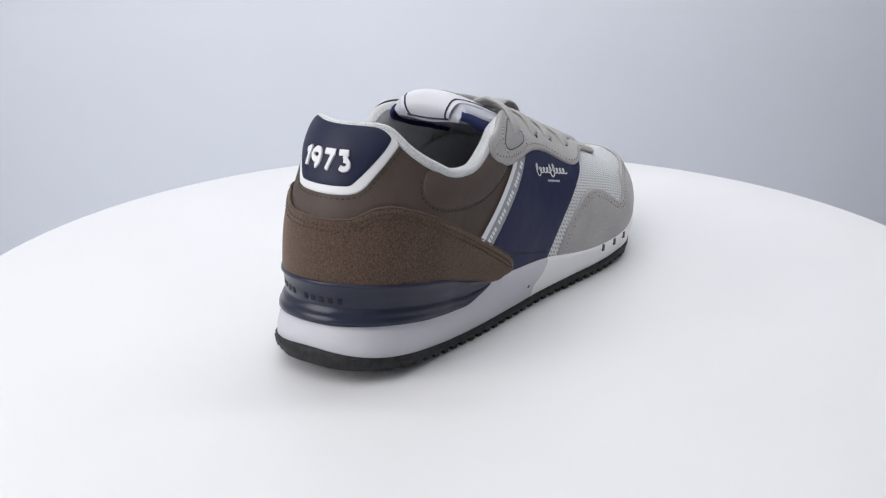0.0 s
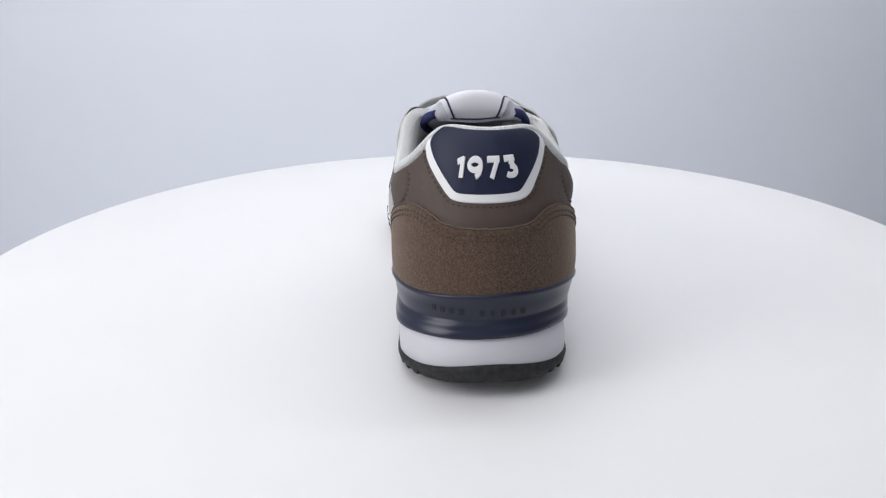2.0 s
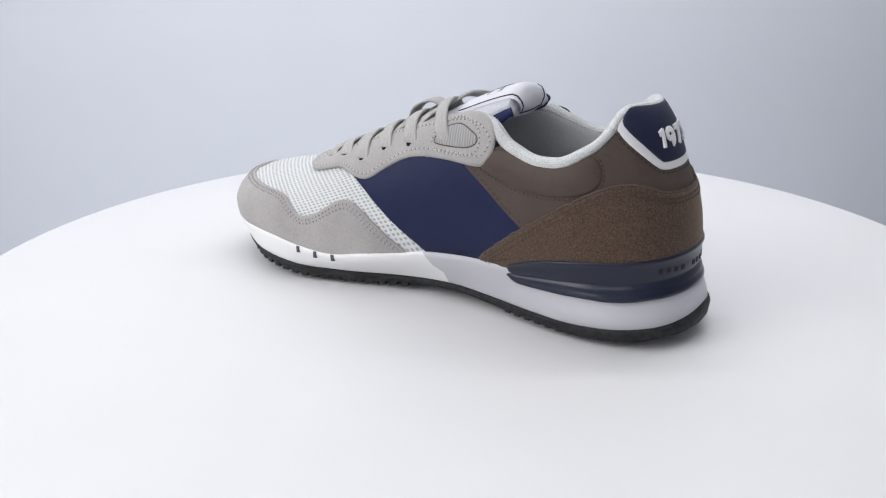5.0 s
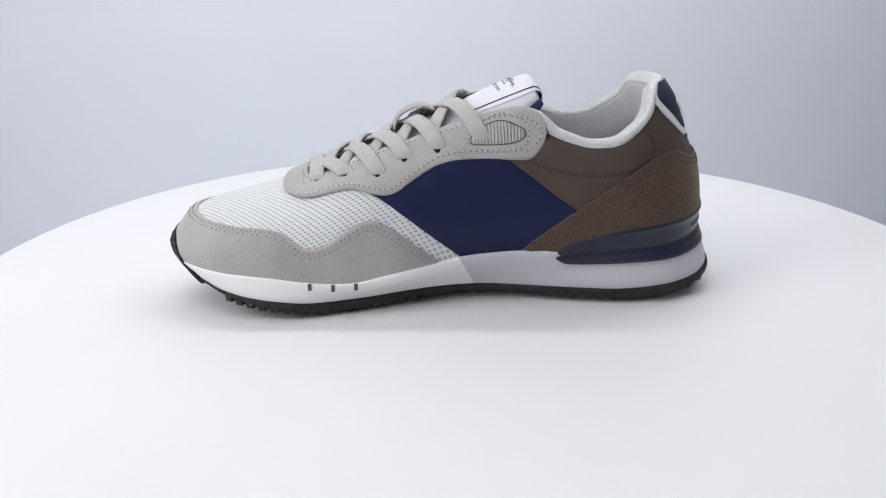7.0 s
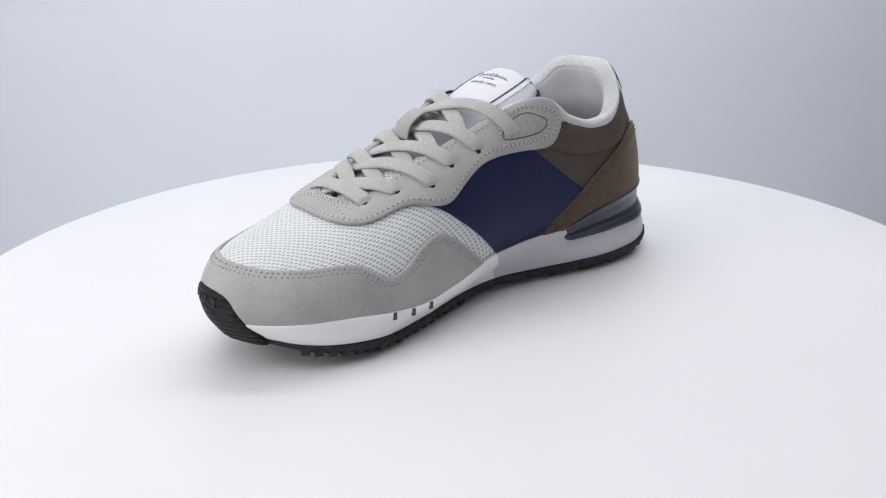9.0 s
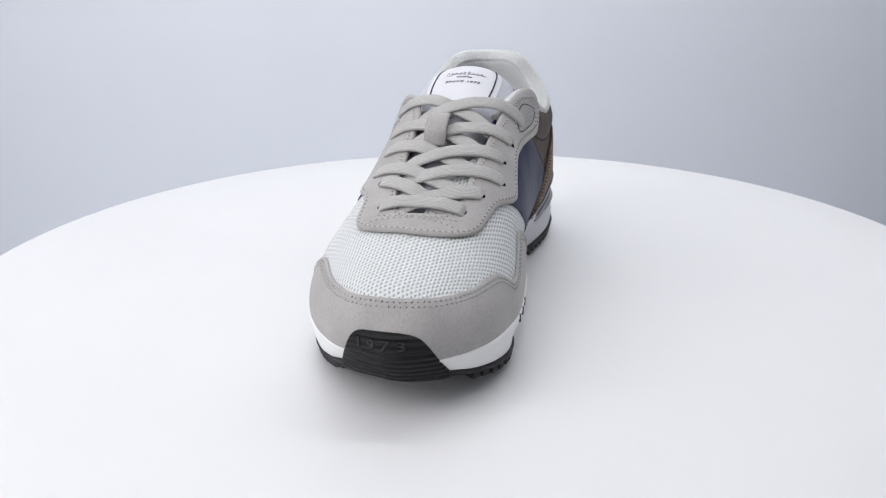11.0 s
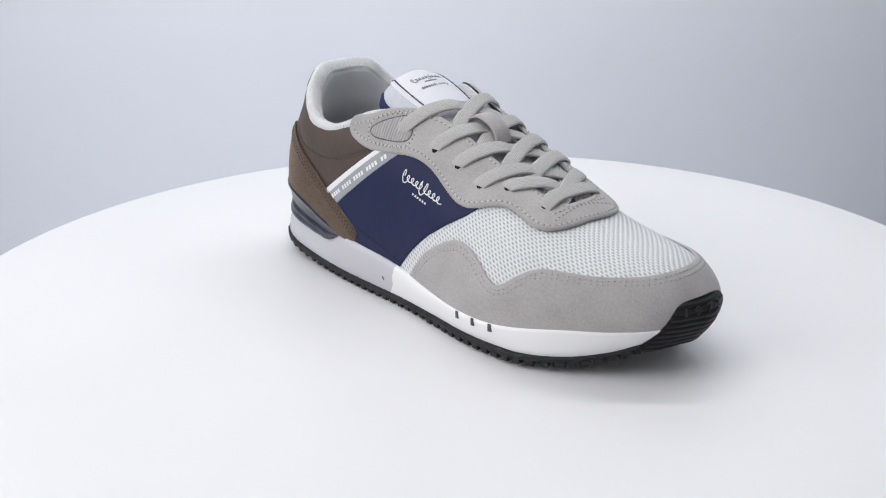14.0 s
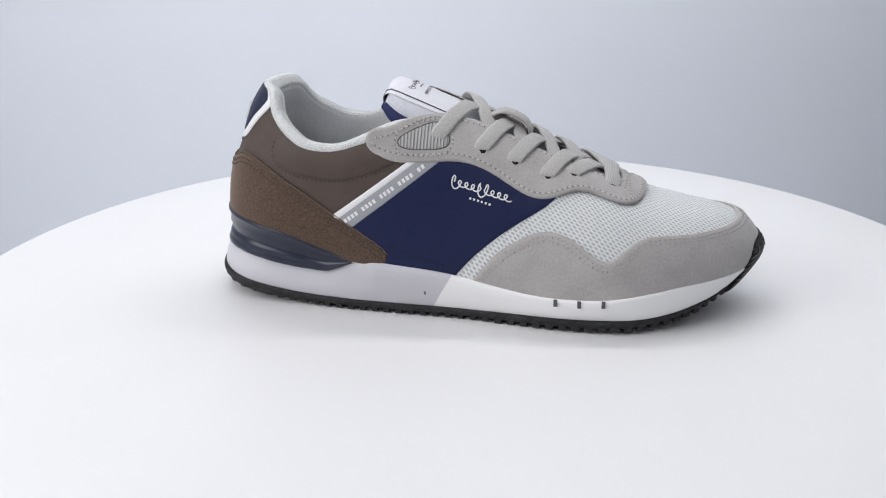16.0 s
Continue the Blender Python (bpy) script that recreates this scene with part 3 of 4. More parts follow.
        ob.matrix_basis = Matrix(((ux[0], uy[0], 0, c[0] / 1000), (ux[1], uy[1], 0, c[1] / 1000), (0, 0, drop, c[2] / 1000), (0, 0, 0, 1)))

    # --- upper: the under layers first ---
    ps = [150 + 10 * k for k in range(36)]
    ps = [p for p in ps if p < 2 * PL - 150] + [2 * PL - 150]
    low_edge = dome_edge(ps)
    vamp_line = low_edge + [(2 * PL - 150, 60), (2 * PL - 190, 76), (2 * PL - 226, 86), (2 * PL - 240, 89.97), (240, 89.97), (226, 86), (190, 76), (150, 60)]

    def mesh_uv(ab, P):
        x, y, z = P.T
        dy = y - np.interp(x, *CREST_Y)
        v = dy + np.sign(dy) * 0.8 * np.maximum(0, np.interp(x, *CREST_Z) - z)
        return np.stack([x / 2.8 + v / 4.0, v / 2.0], 1)

    panel("vamp", vamp_line, on_dome, 0.0, 0.4, AIR_MESH, shoe, "pale grey open air mesh vamp", rounds=0, uv=mesh_uv, step=4.0)

    qs = [124 + 10 * k for k in range(40)]
    qs = [p for p in qs if p < 2 * PL - 124] + [2 * PL - 124]
    inner_line = dome_edge(qs) + [(2 * PL - 124, 55), (2 * PL - 150, 62), (2 * PL - 190, 76), (2 * PL - 226, 86), (2 * PL - 240, 89.97), (240, 89.97), (226, 86), (190, 76), (150, 62), (124, 55)]
    panel("vamp_lining", inner_line, on_dome, -9.5, 0.4, LINING_CLOTH, shoe, "soft grey textile lining", rounds=0, step=5.0)

    quarter = [(-132, 29), (-106, 30), (-90, 44), (-60, 50), (0, 55), (60, 48), (86, 40), (100, 29), (132, 29), (138, 60), (132, 84), (114, 94.5), (102, 95), (89, 91), (77, 90.5), (66, 92), (58, 95.5), (52, 99.5), (46, 105),
               (42, 110), (38, 114.5), (32, 117), (0, 117.5), (-32, 117), (-38, 114.5), (-42, 110), (-46, 105), (-52, 99.5), (-58, 96), (-66, 93), (-74, 91.5), (-86, 91), (-97, 95), (-104, 97), (-114, 94.5), (-134, 84), (-140, 60)]
    panel("quarter", spread(quarter), on_wall, 0.2, 0.4, BROWN_NYLON, shoe, "brown nylon heel quarter", rounds=1)
    pad_lat = [(108, 95), (102, 95), (89, 91), (77, 90.5), (66, 92.3), (58, 95.7), (53, 97.5), (50, 92), (51, 85), (57, 79), (70, 76), (82, 75), (98, 77), (112, 82), (122, 87), (117, 91.5)]
    pad_lat = spread(pad_lat)
    pad_med = [(-a, b) for a, b in pad_lat]
    for pad in (pad_lat, pad_med):
        ob = panel("collar_pad", pad, on_wall, 0.6, 0.7, BROWN_NYLON, shoe, "padded brown nylon collar panel", puff=2.4)
        seam("stitching", pad, -0.9, on_wall, 0.35, THREAD_HOLE_DARK, ob, keep=lambda a, b: b < 95, dash=1.9, gap=0.6, width=0.9)

    # --- navy side panels ---
    navy_lat = [(90, 50), (128, 84), (147, 92), (165, 90), (185, 80), (199, 72), (201, 69), (177, 54.5), (163, 43), (152, 31), (146, 23), (120, 27), (98, 31)]
    navy_med = [(-203, 70), (-193, 65), (-179, 54), (-166, 43), (-156, 34), (-151, 29.5), (-125, 31), (-104, 32), (-88, 54), (-92, 57), (-102, 64), (-114, 74), (-126, 83), (-135, 90), (-160, 90), (-185, 80), (-199, 72)]
    n1 = panel("side_panel", navy_lat, on_wall, 0.75, 0.5, NAVY_NYLON, shoe, "navy nylon side panel", rounds=1, puff=0.5)
    n2 = panel("side_panel", navy_med, on_wall, 0.75, 0.5, NAVY_NYLON, shoe, "navy nylon side panel", rounds=1, puff=0.5)
    dashes("stitching", [(113, 42), (125, 38), (140, 34), (148, 32)], on_wall, 1.55, THREAD_NAVY, n1, width=0.9)
    dashes("stitching", [(-108, 40), (-125, 37), (-140, 35), (-150, 33.5)], on_wall, 1.55, THREAD_NAVY, n2, width=0.9)
    dashes("stitching", [(-91, 59), (-101, 66), (-113, 76), (-124, 85)], on_wall, 0.5, THREAD_HOLE_DARK, n2)

    # --- slanting tape with small print ---
    tape = panel("tape", [(84, 54), (95, 51), (141, 86), (128, 86)], on_wall, 1.25, 0.5, TAPE_GREY, shoe, "grey reflective tape with white print", rounds=0)
    panel("tape_edge", [(81.5, 55), (85, 53.2), (129.5, 86), (124.5, 86)], on_wall, 1.5, 0.5, WHITE_LEATHER, tape, "white tape edge", rounds=0)
    a, b = np.array([90.5, 55.0]), np.array([134, 86.0])
    u = (b - a) / np.linalg.norm(b - a)
    s, L = 0.0, float(np.linalg.norm(b - a))
    k = 0
    while s < L - 2:
        if k % 10 not in (4, 9):
            c = a + u * (s + 0.9)
            bar("print_bar", on_wall, c[0] + 0.6, c[1] - 0.9, u[0], u[1], 1.45, 2.2, 1.45, PRINT_WHITE, tape)
        s += 2.35
        k += 1

    # --- brown suede heel ---
    suede_line = [(-119, 34), (-117, 37), (-108, 44.5), (-92, 56.5), (-83, 62.5), (-71, 70.5), (-61, 77), (-50, 82.5), (-40, 84.5), (-32, 83.5), (-26, 81), (-20, 79.2), (-12, 78.6), (0, 78.6), (10, 78.6), (17, 79.3),
                  (23, 82), (29, 84), (38, 83.5), (48, 80), (57, 74.5), (70, 67), (85, 57.5), (100, 48), (109, 42), (114, 37), (113, 33), (108, 31), (98, 31), (88, 33), (74, 37), (56, 43.5), (44, 46), (30, 48), (0, 49), (-32, 46), (-46, 45), (-63, 43.5), (-82, 40), (-97, 35), (-108, 31), (-115, 31)]
    heel = panel("heel_counter", suede_line, on_wall, 1.7, 1.3, BROWN_SUEDE, shoe, "brown suede heel counter with raw edge")
    # brown thread; the darker brown between stitches paints needle-hole shade
    for ins in (2.6, 4.8):
        sewn(suede_line, ins, on_wall, 1.75, THREAD_BROWN, THREAD_HOLE_DARK, heel, keep=lambda a, b: b > 56 - 0.45 * max(0, abs(a) - 62), pitch=2.7)
    edge = np.array(suede_line[:26], float)
    q = even(rounded(edge, 2, False), 1.5, False)
    P, n = placed(on_wall, q, np.full(len(q), 1.25))
    P = P + np.array([0, 0, 0.2]) + np.random.default_rng(4).normal(0, 0.16, P.shape)
    sweep("raw_edge", P, n, 0.7, 0.8, BROWN_EDGE, heel, "pale raw suede edge", seg=6, power=2)

    # --- heel panel with the year ---
    white_line = [(-44, 109), (-44, 109), (-39, 103.8), (-30, 97), (-22, 90.5), (-18, 89.2), (-6, 89.0), (8, 89.0), (17, 89.5), (22, 91.5), (27, 96.5), (35, 103.3), (42.5, 109), (42.5, 109), (42.2, 113), (39.5, 117), (34, 118.8), (0, 119.3), (-36, 119.8), (-41, 118), (-43.8, 113)]
    white_line = [(a, b - 1.0 if b > 112 else b) for a, b in spread(white_line)]
    tab_white = panel("heel_tab", white_line, on_wall, 0.9, 0.8, WHITE_LEATHER, shoe, "white leather heel tab", rounds=1)
    navy_line = [(-41.5, 111), (-36, 106.3), (-28, 100.3), (-20.5, 94), (-18.5, 92.6), (-16, 92.3), (0, 92.3), (13, 92.5), (16, 93), (18.5, 95), (27, 102), (34, 107), (39.5, 111.5), (39.7, 114), (36.5, 117.2), (30, 118.5), (18, 118.9), (0, 119), (-18, 119.2), (-34, 119.7), (-38.7, 119), (-41.7, 115)]
    navy_line = [(a, b - 1.0 if b > 113 else b) for a, b in spread(navy_line)]
    panel("heel_patch", navy_line, on_wall, 1.4, 0.8, NAVY_LEATHER, tab_white, "padded navy leather patch", puff=0.3, rounds=1)
    year_digits(tab_white)
    seam("stitching", white_line, -1.5, on_wall, 0.45, THREAD_HOLE_DARK, tab_white, keep=lambda a, b: b < 108, dash=2.0, gap=0.8, width=0.8)

    # --- moulded heel clip ---
    pc = np.linspace(-106, 94, 120)
    up = tab(pc, (-106, -97, -82, -63, -46, -32, -14, 0, 14, 30, 44, 56, 74, 86, 94), (33.5, 37, 42, 45.5, 47, 48, 50, 51, 51, 50, 48, 45.5, 39, 35.5, 32.5))
    lo = tab(pc, (-106, -97, -90, -80, -61, -43, -20, 0, 20, 40, 53, 69, 80, 86, 94), (32, 25.5, 25, 25, 26, 27, 29, 30, 30, 28, 25.5, 24, 24.5, 27, 31))
    prof = ((0.0, 0.2), (0.0, 1.8), (0.03, 2.5), (0.08, 2.5), (0.12, 1.8), (0.33, 1.2), (0.54, 1.0), (0.585, 0.35), (0.62, 0.35), (0.66, 1.2), (0.75, 1.6), (0.80, 1.35), (0.83, 1.6), (0.90, 1.8), (0.97, 1.4), (1.0, -1.5))
    fade = np.clip(np.minimum(pc + 106, 94 - pc) / 14, 0, 1)
    P = np.stack([on_clip(pc, up * (1 - t) + lo * t) + out_dir(pc) * (o * fade + (1 - fade) * (1.4 if 0 < t < 1 else 0.0))[:, None] for t, o in prof], 1)
    clip = part("heel_clip", grid_mesh("heel_clip", P, NAVY_PLASTIC), shoe, "glossy navy moulded plastic heel clip")
    # darker bars on the clip: colour stands for the shade in sunk letters
    for k in range(10):
        if k != 4:
            bar("print_bar", on_clip, -24 + k * 3.95, 42.0, 1, 0, 1.8, 2.5, 1.45, DEBOSS_SHADE, clip)

    # --- grey suede toe cap ---
    q = [157 + 9 * k for k in range(40)]
    q = [p for p in q if p < 2 * PL - 166] + [2 * PL - 164]
    cap_low = dome_edge(q)
    cap_top = [(-164, 15), (-176, 25), (-188, 34.5), (-197, 39), (-204, 39), (-212, 35), (-221, 28.5), (-229, 24.3), (-236, 25.5), (-242, 31.5), (-248, 37), (-260, 39.5), (-281, 39), (-297, 38), (-312, 38)]
    cap_line = [(a, b) for a, b in cap_low] + [(2 * PL + a, b) for a, b in cap_top] + [(318, 38.5), (306, 39), (290, 41), (266, 42), (250, 40), (243, 36.5), (236, 30), (231, 24.5), (226, 22), (221, 24.5), (216, 28.5), (208, 34), (199, 37), (190, 36), (180, 31), (171, 25), (163, 14.5)]
    cap = panel("toe_cap", cap_line, on_dome, 1.3, 1.0, GREY_SUEDE, shoe, "grey suede toe cap with double stitching")
    for ins in (2.4, 4.6):
        sewn(cap_line, ins, on_dome, 1.35, THREAD_GREY, HOLE_GREY, cap, keep=lambda a, b: b > 5.1 + np.interp(a, [c[0] for c in cap_low], [c[1] for c in cap_low]), pitch=2.6)

    # --- eyestay with its throat ---
    outer_lat = [(104, 66), (102, 63), (104, 61), (109, 59.5), (116, 58.8), (125, 59), (136, 60.3), (147, 62), (157, 62), (167, 60), (179, 55), (186, 52.3), (194, 51.3), (202, 54), (209, 58), (216, 59.5), (224, 58), (233, 56), (240, 60), (244, 70), (245, 85)]
    outer_med = [(246, 95), (245, 108), (241, 118), (233, 124), (226, 124.5), (217, 124), (209, 124.5), (201, 128), (194, 130), (187, 129.7), (177, 124.5), (165, 120), (153, 119), (138, 119.8), (122, 121), (115, 121), (110.5, 119), (107.5, 116.3), (109, 113.3)]
    inner = [(115, 110.5), (125, 108.5), (136, 107.5), (148, 107), (170, 107), (199, 107), (214, 108), (227, 108), (231, 104), (232, 92), (232, 82), (229, 77.5), (213, 76.5), (197, 77), (180, 78.5), (160, 79.5), (144, 77.5), (133, 74.5), (123, 71), (114, 67.5)]
    eye_line = outer_lat + outer_med + inner
    eyestay = panel("eyestay", eye_line, on_dome, 2.2, 1.4, GREY_SUEDE, shoe, "grey suede eyestay round the lacing", step=3.0)
    sewn(eye_line, 2.3, on_dome, 2.25, THREAD_PALE, HOLE_SOFT, eyestay, pitch=2.9)
    for row in ([(237, 62), (236, 74), (235.5, 90), (236.5, 104), (239, 117)], [(233, 66), (234.5, 78), (234.7, 90), (234.5, 102), (233, 113)]):
        row = rounded(row, 2, False)
        dashes("stitching", row, on_dome, 2.4, THREAD_PALE, eyestay, dash=2.0, gap=0.9, width=0.75)
        # dark dashes paint the shade of the needle holes
        dashes("hole_shade", row, on_dome, 2.23, HOLE_SOFT, eyestay, dash=1.2, gap=1.7, start=1.3, width=1.0)
    for rib in ([(117.5, 64.5), (128, 69), (137.5, 72.8), (142, 72), (145.5, 67.5), (142, 65), (132, 63.4), (121, 62.6)],
                [(147.5, 115), (145, 112.5), (140, 111.3), (131, 111), (124, 113), (117.5, 115), (120, 116.5), (128, 117), (142, 116)]):
        w = panel("lace_window", rib, on_dome, 2.5, 0.4, RIB_CLOTH, eyestay, "ribbed grey tape window", rounds=2)
        groove_shade = even(rounded(rib, 2), 1.0)
        # a thin dark cord paints the shade of the groove round the window
        P, n = placed(on_dome, np.concatenate([groove_shade, groove_shade[:1]]), np.full(len(groove_shade) + 1, 2.15))
        sweep("groove_shade", P, n, 0.7, 0.5, HOLE_GREY, w, seg=6, power=2)
        sewn(rib, -1.7, on_dome, 2.25, THREAD_PALE, HOLE_SOFT, w, pitch=2.5)

    # --- toe bumper ---
    bump = [(297, 18), (300, 21.5), (304, 27), (308, 34), (311.5, 40.5), (315.5, 42.7), (PL, 43.2), (2 * PL - 313, 42.8), (2 * PL - 308, 40.5), (2 * PL - 304, 34), (2 * PL - 300, 27), (2 * PL - 296, 21), (2 * PL - 294, 18), (2 * PL - 303, 17), (PL, 19.5), (304, 17)]
    bumper = panel("toe_bumper", bump, on_toe, 2.0, 2.2, TOE_RUBBER, shoe, "black ridged rubber toe bumper", step=2.5)
    lettering("year", "1 9 7 3", 4.6, on_toe, PL, 37.6, 1, 0, 1.95, 0.5, PRINT_RUBBER, bumper, bold=0.08, squash=1.35)

    # --- padded collar along the opening ---
    lat_up = [(150, 76.5), (136, 73.5), (123, 70), (113, 67)]
    med_up = [(-a, b) for a, b in ((150, 73.5), (136, 72), (123, 70), (113, 67.5))]
    rim = [(103, 97), (89, 91.5), (77, 91), (66, 93), (58, 96.5), (52, 101), (46.5, 106.5), (43, 111.5), (39.5, 116), (34, 118.6), (25, 119.3), (12, 119.4), (0, 119.4), (-12, 119.6), (-25, 119.8), (-34, 119.3), (-39.5, 116.8), (-43.5, 112), (-47, 107), (-52, 101.5), (-58.5, 97), (-67, 93.5), (-76, 91.5), (-87, 91.5), (-97, 95), (-104, 98.5)]
    rim = np.array(spread(rim, 4.6), float)
    rim[:, 1] -= np.interp(np.abs(rim[:, 0]), (36, 50), (1.5, 0.0))
    dl, dm = np.array(lat_up, float), np.array(med_up, float)
    Pl, nl = placed(on_dome, dl, np.array([-4.5, -4.0, -3.2, -2.2]))
    Pr, nr = placed(on_wall, rim, np.interp(np.abs(rim[:, 0]), (42, 66), (-3.5, -2.9)))
    Pm, nm = placed(on_dome, dm, np.array([-4.5, -4.0, -3.2, -2.2]))
    path = curve3(np.concatenate([Pl, Pr, Pm[::-1]]), 6)
    nor = curve3(np.concatenate([nl, nr, nm[::-1]]), 6)
    wid = np.interp(np.arange(len(path)), (0, 24, 44, 62, len(path) - 62, len(path) - 44, len(path) - 24, len(path)), (5, 6.2, 6.8, 5.2, 5.2, 6.8, 6.2, 5))
    thk = np.interp(np.arange(len(path)), (30, 60, len(path) - 60, len(path) - 30), (7.4, 9.4, 9.4, 7.4))
    sweep("collar", path, nor, wid, thk, COLLAR_KNIT, shoe, "pale grey ribbed knit collar", seg=14, power=2.2)
    # lining: from the collar down to the footbed
    lp = to_p(path)[0]
    keep = np.abs(lp) < 150
    base = path[keep]
    lpk = lp[keep]
    nk = nor[keep] / np.linalg.norm(nor[keep], axis=1)[:, None]
    tk, wk = thk[keep][:, None], wid[keep]
    lift = np.stack([0 * wk, 0 * wk, wk], 1)
    cols = [base - nk * tk * 0.05 + lift * 0.42, base - nk * tk * 0.25 + lift * 0.44, base - nk * tk * 0.42 + lift * 0.30, base - nk * tk * 0.51 + lift * 0.08, base - nk * (tk * 0.52 + 0.4) - lift * 0.3]
    for t in np.linspace(0.18, 1, 12):
        z = base[:, 2] * (1 - t) + 44 * t
        deep = (6.0 + 2.5 * math.sin(math.pi * min(1, t * 1.6)) + np.interp(np.abs(lpk), (30, 62, 80), (6.0, 4.0, 0.0)) * math.sin(math.pi * min(1, t * 1.25)))[:, None]
        Q = on_wall(lpk, z) - out_dir(lpk) * deep
        cols.append(Q)
    part("lining", grid_mesh("lining", np.stack(cols, 1), LINING_CLOTH), shoe, "soft grey textile lining")
    pi = np.linspace(-PL, PL, 120, endpoint=False)
    Q = on_wall(pi, 45.0 + 0 * pi) - out_dir(pi) * 5
    Q2 = np.stack([spine(pi)[0], spine(pi)[1], 45 + 0 * pi], -1)
    part("insole", grid_mesh("insole", np.stack([Q, Q * 0.4 + Q2 * 0.6, Q2], 1), INSOLE_CLOTH, close_u=True), shoe, "dark insole")

    # --- tongue ---
    sx = np.linspace(0, 1, 40)
    cx = tab(sx, (0, 0.25, 0.5, 0.7, 0.85, 0.95, 1.0), (86, 54, 22, -4, -22, -33, -38))
    cz = tab(sx, (0, 0.25, 0.5, 0.7, 0.85, 0.95, 1.0), (65, 80.5, 94.5, 107, 115.2, 118.8, 119.6))
    cy = tab(cx[::-1], *CREST_Y)[::-1] + 1.0
    hw = tab(sx, (0, 0.25, 0.5, 0.7, 0.85, 0.95, 1.0), (15, 18, 22, 26, 28, 26, 22.5))
    dr = tab(sx, (0, 0.3, 0.6, 0.85, 1.0), (2.5, 5, 9, 14, 13))

    def tongue_at(i, v, h):
        """v from -1 (lateral edge) to 1, h above the middle sheet."""
        ids = np.arange(len(cx))
        X, Y, Z, W, D, tx, tz = [float(np.interp(i, ids, q)) for q in (cx, cy, cz, hw, dr, np.gradient(cx), np.gradient(cz))]
        L = math.hypot(tx, tz)
        nx, nz = -tz / L, tx / L
        if nz < 0:
            nx, nz = -nx, -nz
        ang = v * 0.9
        y = Y + W * math.sin(ang) / math.sin(0.9)
        d = D * (v * v)
        n2 = math.sin(v * 0.7)
        return np.array([X + nx * (h * math.cos(v * 0.7) - d), y + n2 * h, Z + nz * (h * math.cos(v * 0.7) - d)])

    def pad(i, v):
        """The tongue's underside: its padding is thickest behind the top."""
        return -3.0 - float(np.interp(i, (22, 32, 38), (0, 5, 11))) * max(0.0, 1 - (v / 0.9) ** 2)

    def reach(i):
        """The tongue's half breadth in v; it narrows to its top."""
        return float(tab(i, (0, 26, 31, 35, 38.5), (0.9, 0.9, 0.9, 0.88, 0.80)))

    us = np.linspace(-1, 1, 18)
    P = np.array([[tongue_at(i, u * reach(i), 2.0) for u in us] + [tongue_at(i, u * reach(i), pad(i, u * reach(i))) for u in us[::-1]] for i in range(39)])
    back = np.array([[tongue_at(38, u * reach(38), 2.0 * (1 - k) + pad(38, u * reach(38)) * k) + np.array([-2.2 * math.sin(math.pi * k), 0, 0]) for u in us] for k in np.linspace(0, 1, 7)])
    tongue = part("tongue", grid_mesh("tongue", P, TONGUE_CLOTH, close_v=True), shoe, "lilac grey padded textile tongue")
    part("tongue_end", grid_mesh("tongue_end", back, TONGUE_CLOTH), tongue)
    for s in (-1, 1):
        ids = np.linspace(14 if s < 0 else 22, 38.6, 60)
        path = np.array([tongue_at(i, s * (reach(i) + 0.02), -0.4) for i in ids])
        nor = np.stack([-0.5 * np.clip((ids - 30) / 8, 0, 1), s * (1.0 - 0.7 * np.clip((ids - 30) / 8, 0, 1)), 0.3 + 0.5 * np.clip((ids - 30) / 8, 0, 1)], 1)
        wide = np.interp(ids, (14, 24, 35, 38.6), (4.0, 8.5, 8.5, 5.0))
        sweep("binding", path, nor, wide, 3.8, NAVY_CLOTH, tongue, "navy edge binding", power=2.2)
    # white label folded over the tongue's top
    vs = np.linspace(-0.62, 0.62, 16)

    def label_at(k, v, up=0.0):
        """k counts rows up the front, over the top and down the back."""
        if k <= 38:
            return tongue_at(k, v, 2.3 + up)
        w = min(1.0, (k - 38) / 9)
        return tongue_at(38.3, v, 2.3 * (1 - w) + (pad(38, v) + 1.0) * w) + np.array([-(3.2 + up) * math.sin(math.pi * (0.06 + 0.9 * w)), 0, 0.3 + up * (1 - w)])

    label = part("label", grid_mesh("label", np.array([[label_at(k, v) for v in vs] for k in range(27, 48)]), LABEL_SATIN), tongue, "white satin label with navy lines")
    for v in (-0.52, 0.52):
        path = np.array([label_at(k, v, 0.1) for k in range(27, 48)])
        nor = np.array([[0.4, 0, 0.9] if k < 38 else [-0.9, 0, 0.4 - 0.08 * (k - 38)] for k in range(27, 48)])
        sweep("label_line", path, nor, 1.0, 0.5, PRINT_NAVY, label)
    path = np.array([label_at(46.6, v, 0.1) for v in np.linspace(-0.6, 0.6, 20)])
    sweep("label_line", path, np.tile([-1.0, 0, 0.2], (20, 1)), 1.0, 0.6, PRINT_NAVY, label)

    def on_label(a, b):
        return np.array([tongue_at(v, u / 30.0, 2.3) for u, v in zip(np.ravel(a), np.ravel(b) / 3.5)])

    lettering("print", "SINCE 1973", 2.7, on_label, 0.0, 112.0, 1, 0, 0.12, 0.1, PRINT_GREY, label, bold=0.03, squash=1.25)
    bar("print_bar", on_label, 0.0, 117.0, 1, 0, 7.5, 0.8, 0.25, PRINT_GREY, label)
    t = np.linspace(0, 1, 110)
    amp = np.where(t < 0.12, 2.2, np.where((t > 0.48) & (t < 0.6), 2.4, 0.9))
    wave = np.stack([-9.5 + 19 * t + 1.0 * np.cos(t * 56), 121.0 + amp * np.sin(t * 56)], 1)
    P, n = placed(on_label, wave, np.full(110, 0.2))
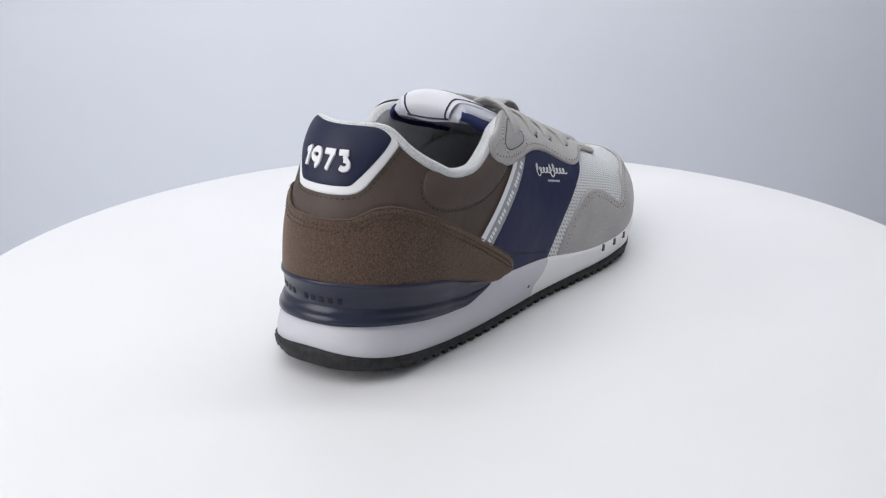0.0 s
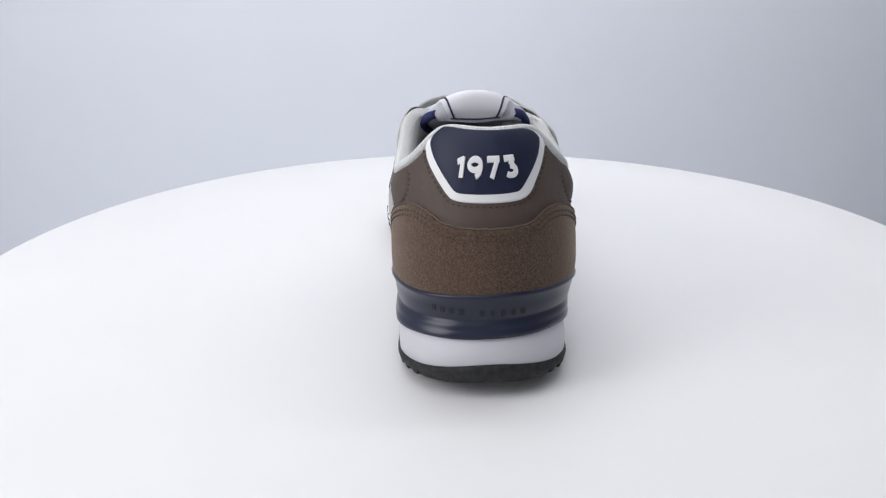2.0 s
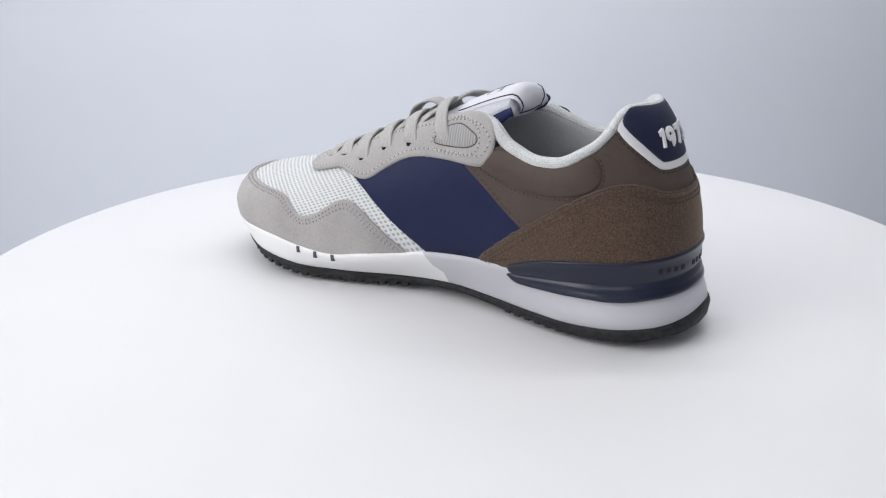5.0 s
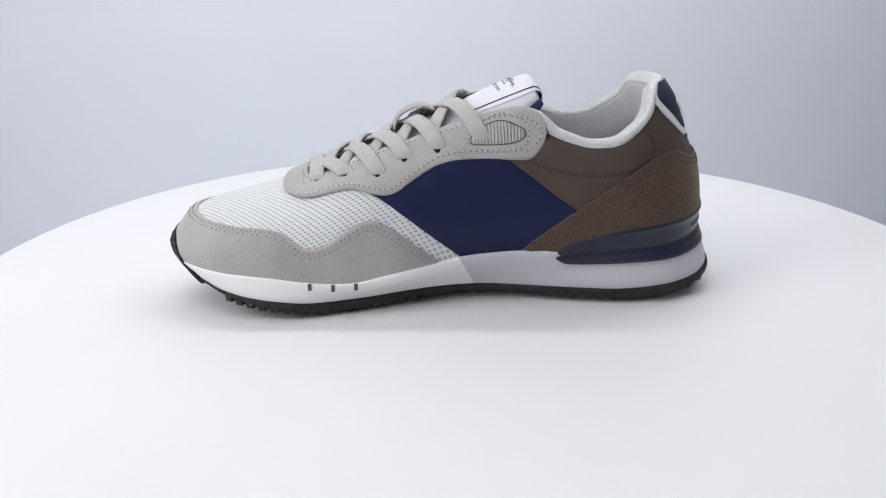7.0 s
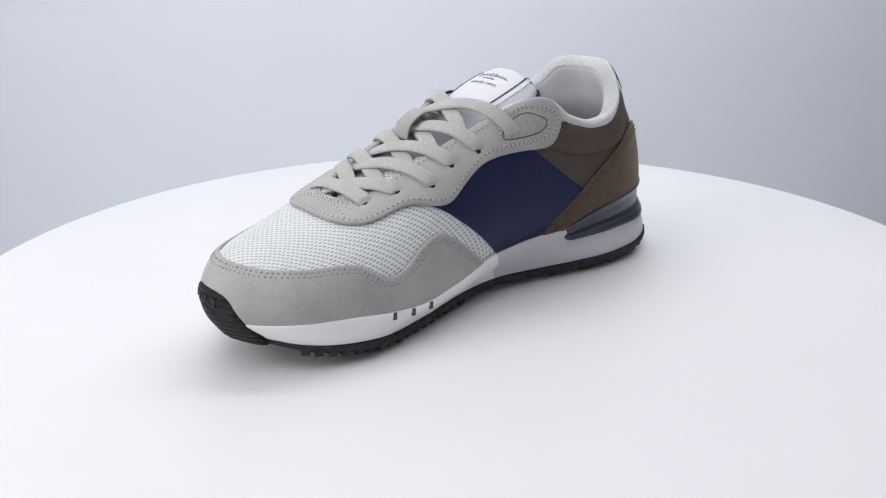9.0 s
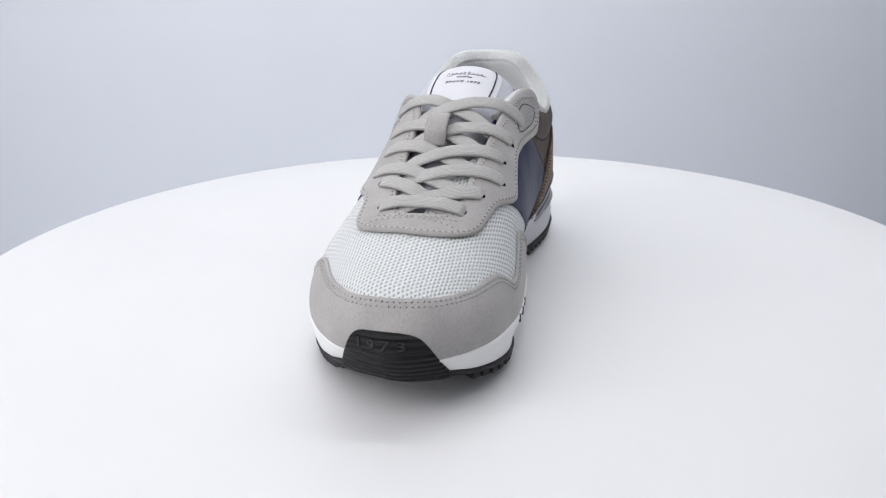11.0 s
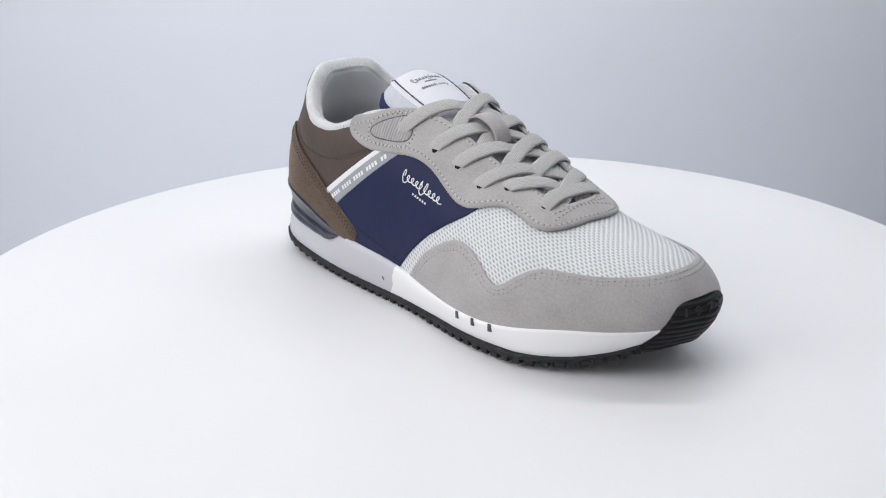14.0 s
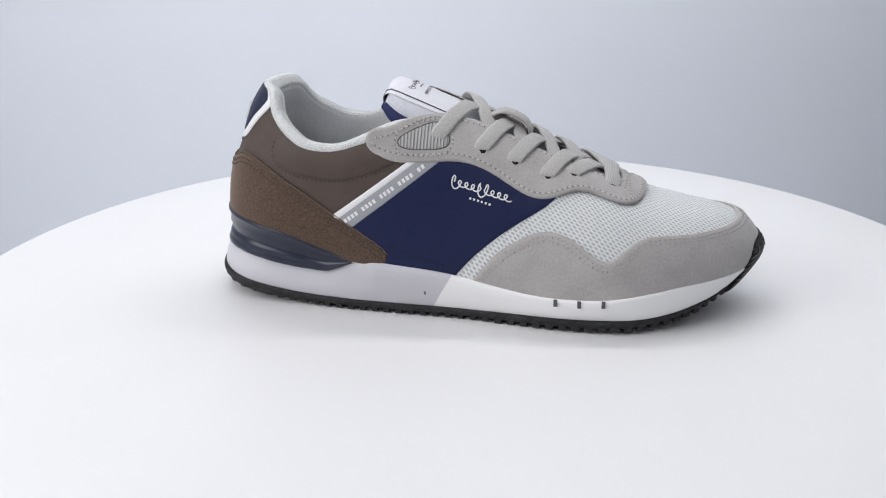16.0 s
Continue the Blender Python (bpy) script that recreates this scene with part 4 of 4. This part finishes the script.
    sweep("print_mark", P, n, 0.32, 0.2, PRINT_GREY, label, "dark script-like mark", seg=5, power=2)

    # --- laces ---
    lat = [(227, 70.5), (207, 68.5), (194.5, 63.5), (177.5, 67), (161, 68.5), (138.5, 68.5)]
    med = [(226, 111.5), (211, 115), (194.5, 119.5), (180, 115), (163, 114), (140.5, 114)]

    def strap(pts):
        q = np.array([(a, b) for a, b, _ in pts], float)
        h = np.array([c for _, _, c in pts], float)
        P, n = placed(on_dome, q, h)
        path, nor = curve3(P, 7), curve3(n, 7)
        k = np.arange(len(path)) / (len(path) - 1)
        w = 8.4 * np.clip(0.5 + np.sqrt(np.minimum(k, 1 - k)) * 2.2, 0, 1)
        sweep("lace", path, nor, w, 2.1, LACE_CLOTH, shoe, "flat grey woven lace", seg=16, power=2.8)

    (a0, b0), (a1, b1) = lat[0], med[0]
    strap([(a0, b0 - 1.8, 0.4), (a0, b0, 2.2), (a0, b0 + 2.6, 3.1), (a0 - 1, 80, 3.4), (a0 - 1, 90, 3.2), (a0 - 1, 100, 3.4), (a1, b1 - 2.6, 3.1), (a1, b1, 2.2), (a1, b1 + 1.8, 0.4)])
    for k in range(1, 6):
        (a0, b0), (c0, d0) = lat[k - 1], lat[k]
        (a1, b1), (c1, d1) = med[k - 1], med[k]
        # from under the medial edge to the lateral eyelet, and the other way above it
        for c, d, s, e, mid in ((c0, d0, a1 + 4.5, 109.0, 1.3), (c1, d1, a0 + 4.5, 75.0, 3.0)):
            pts = []
            for f, h in ((-0.045, 0.2), (0.0, 2.0), (0.07, 2.9), (0.2, 3.2), (0.38, 3.1), (0.55, mid), (0.75, mid * 0.6), (0.9, 0.4), (1.0, -1.0)):
                pts.append((c + (s - c) * max(0.0, f) ** 0.9, d + (e - d) * f, h))
            strap(pts)
    # eyelets are flat discs, with the shade of the hole as their colour
    for a, b in lat[:5] + med[:5]:
        s = -1 if b < 90 else 1
        c = rounded([(a + 0.5 + 1.9 * math.cos(u), b + s * 1.1 + 1.4 * math.sin(u)) for u in np.linspace(0, 2 * np.pi, 10, endpoint=False)], 1)
        panel("eyelet", c, on_dome, 2.27, 0.06, HOLLOW_SHADE, eyestay, "flat dark disc painting the shade in an eyelet", rounds=0)
    # suede keeper on the tongue
    q = np.array([(184, 88), (180, 88), (174, 88), (167, 88), (162, 88)], float)
    P, n = placed(on_dome, q, np.array([1.0, 6.0, 7.6, 6.4, 1.0]))
    sweep("lace_keeper", curve3(P, 5), curve3(n, 5), 11.5, 1.8, GREY_SUEDE, tongue, "grey suede lace keeper")

    # --- white script mark, as a plain wavy stroke with a thin bar below ---
    t = np.linspace(0, 1, 150)
    u0, u1 = np.array([147.0, 76.5]), np.array([177.0, 68.5])
    d = (u1 - u0) / np.linalg.norm(u1 - u0)
    amp = np.where(t < 0.12, 3.0, np.where((t > 0.48) & (t < 0.6), 3.2, 1.3))
    wave = u0 + np.outer(t, u1 - u0) + np.outer(amp * np.sin(t * 56), (-d[1], d[0])) + np.outer(1.5 * np.cos(t * 56), d)
    P, n = placed(on_wall, wave, np.full(150, 1.45))
    sweep("print_mark", P, n, 0.7, 0.5, PRINT_WHITE, n1, "white script-like mark", seg=6, power=2)
    for k in range(6):
        bar("print_bar", on_wall, 157.0 + 2.0 * k, 68.4 - 0.52 * k, d[0], d[1], 1.0, 1.0, 1.4, PRINT_WHITE, n1)
    return shoe


SHOE = build_shoe()


def motions():
    # the table and the shoe on it turn together at an even 18.36 degrees a second
    rows = [(k * 0.5, 90 + 18.3625 * (k * 0.5 - 1.75)) for k in range(33)]
    walk(TABLE, [(t, pose(0, 0, 0, 0, 0, a)) for t, a in rows])
    walk(SHOE, [(t, pose(0, 0, 0.0001, 0, 0, a)) for t, a in rows])


motions()
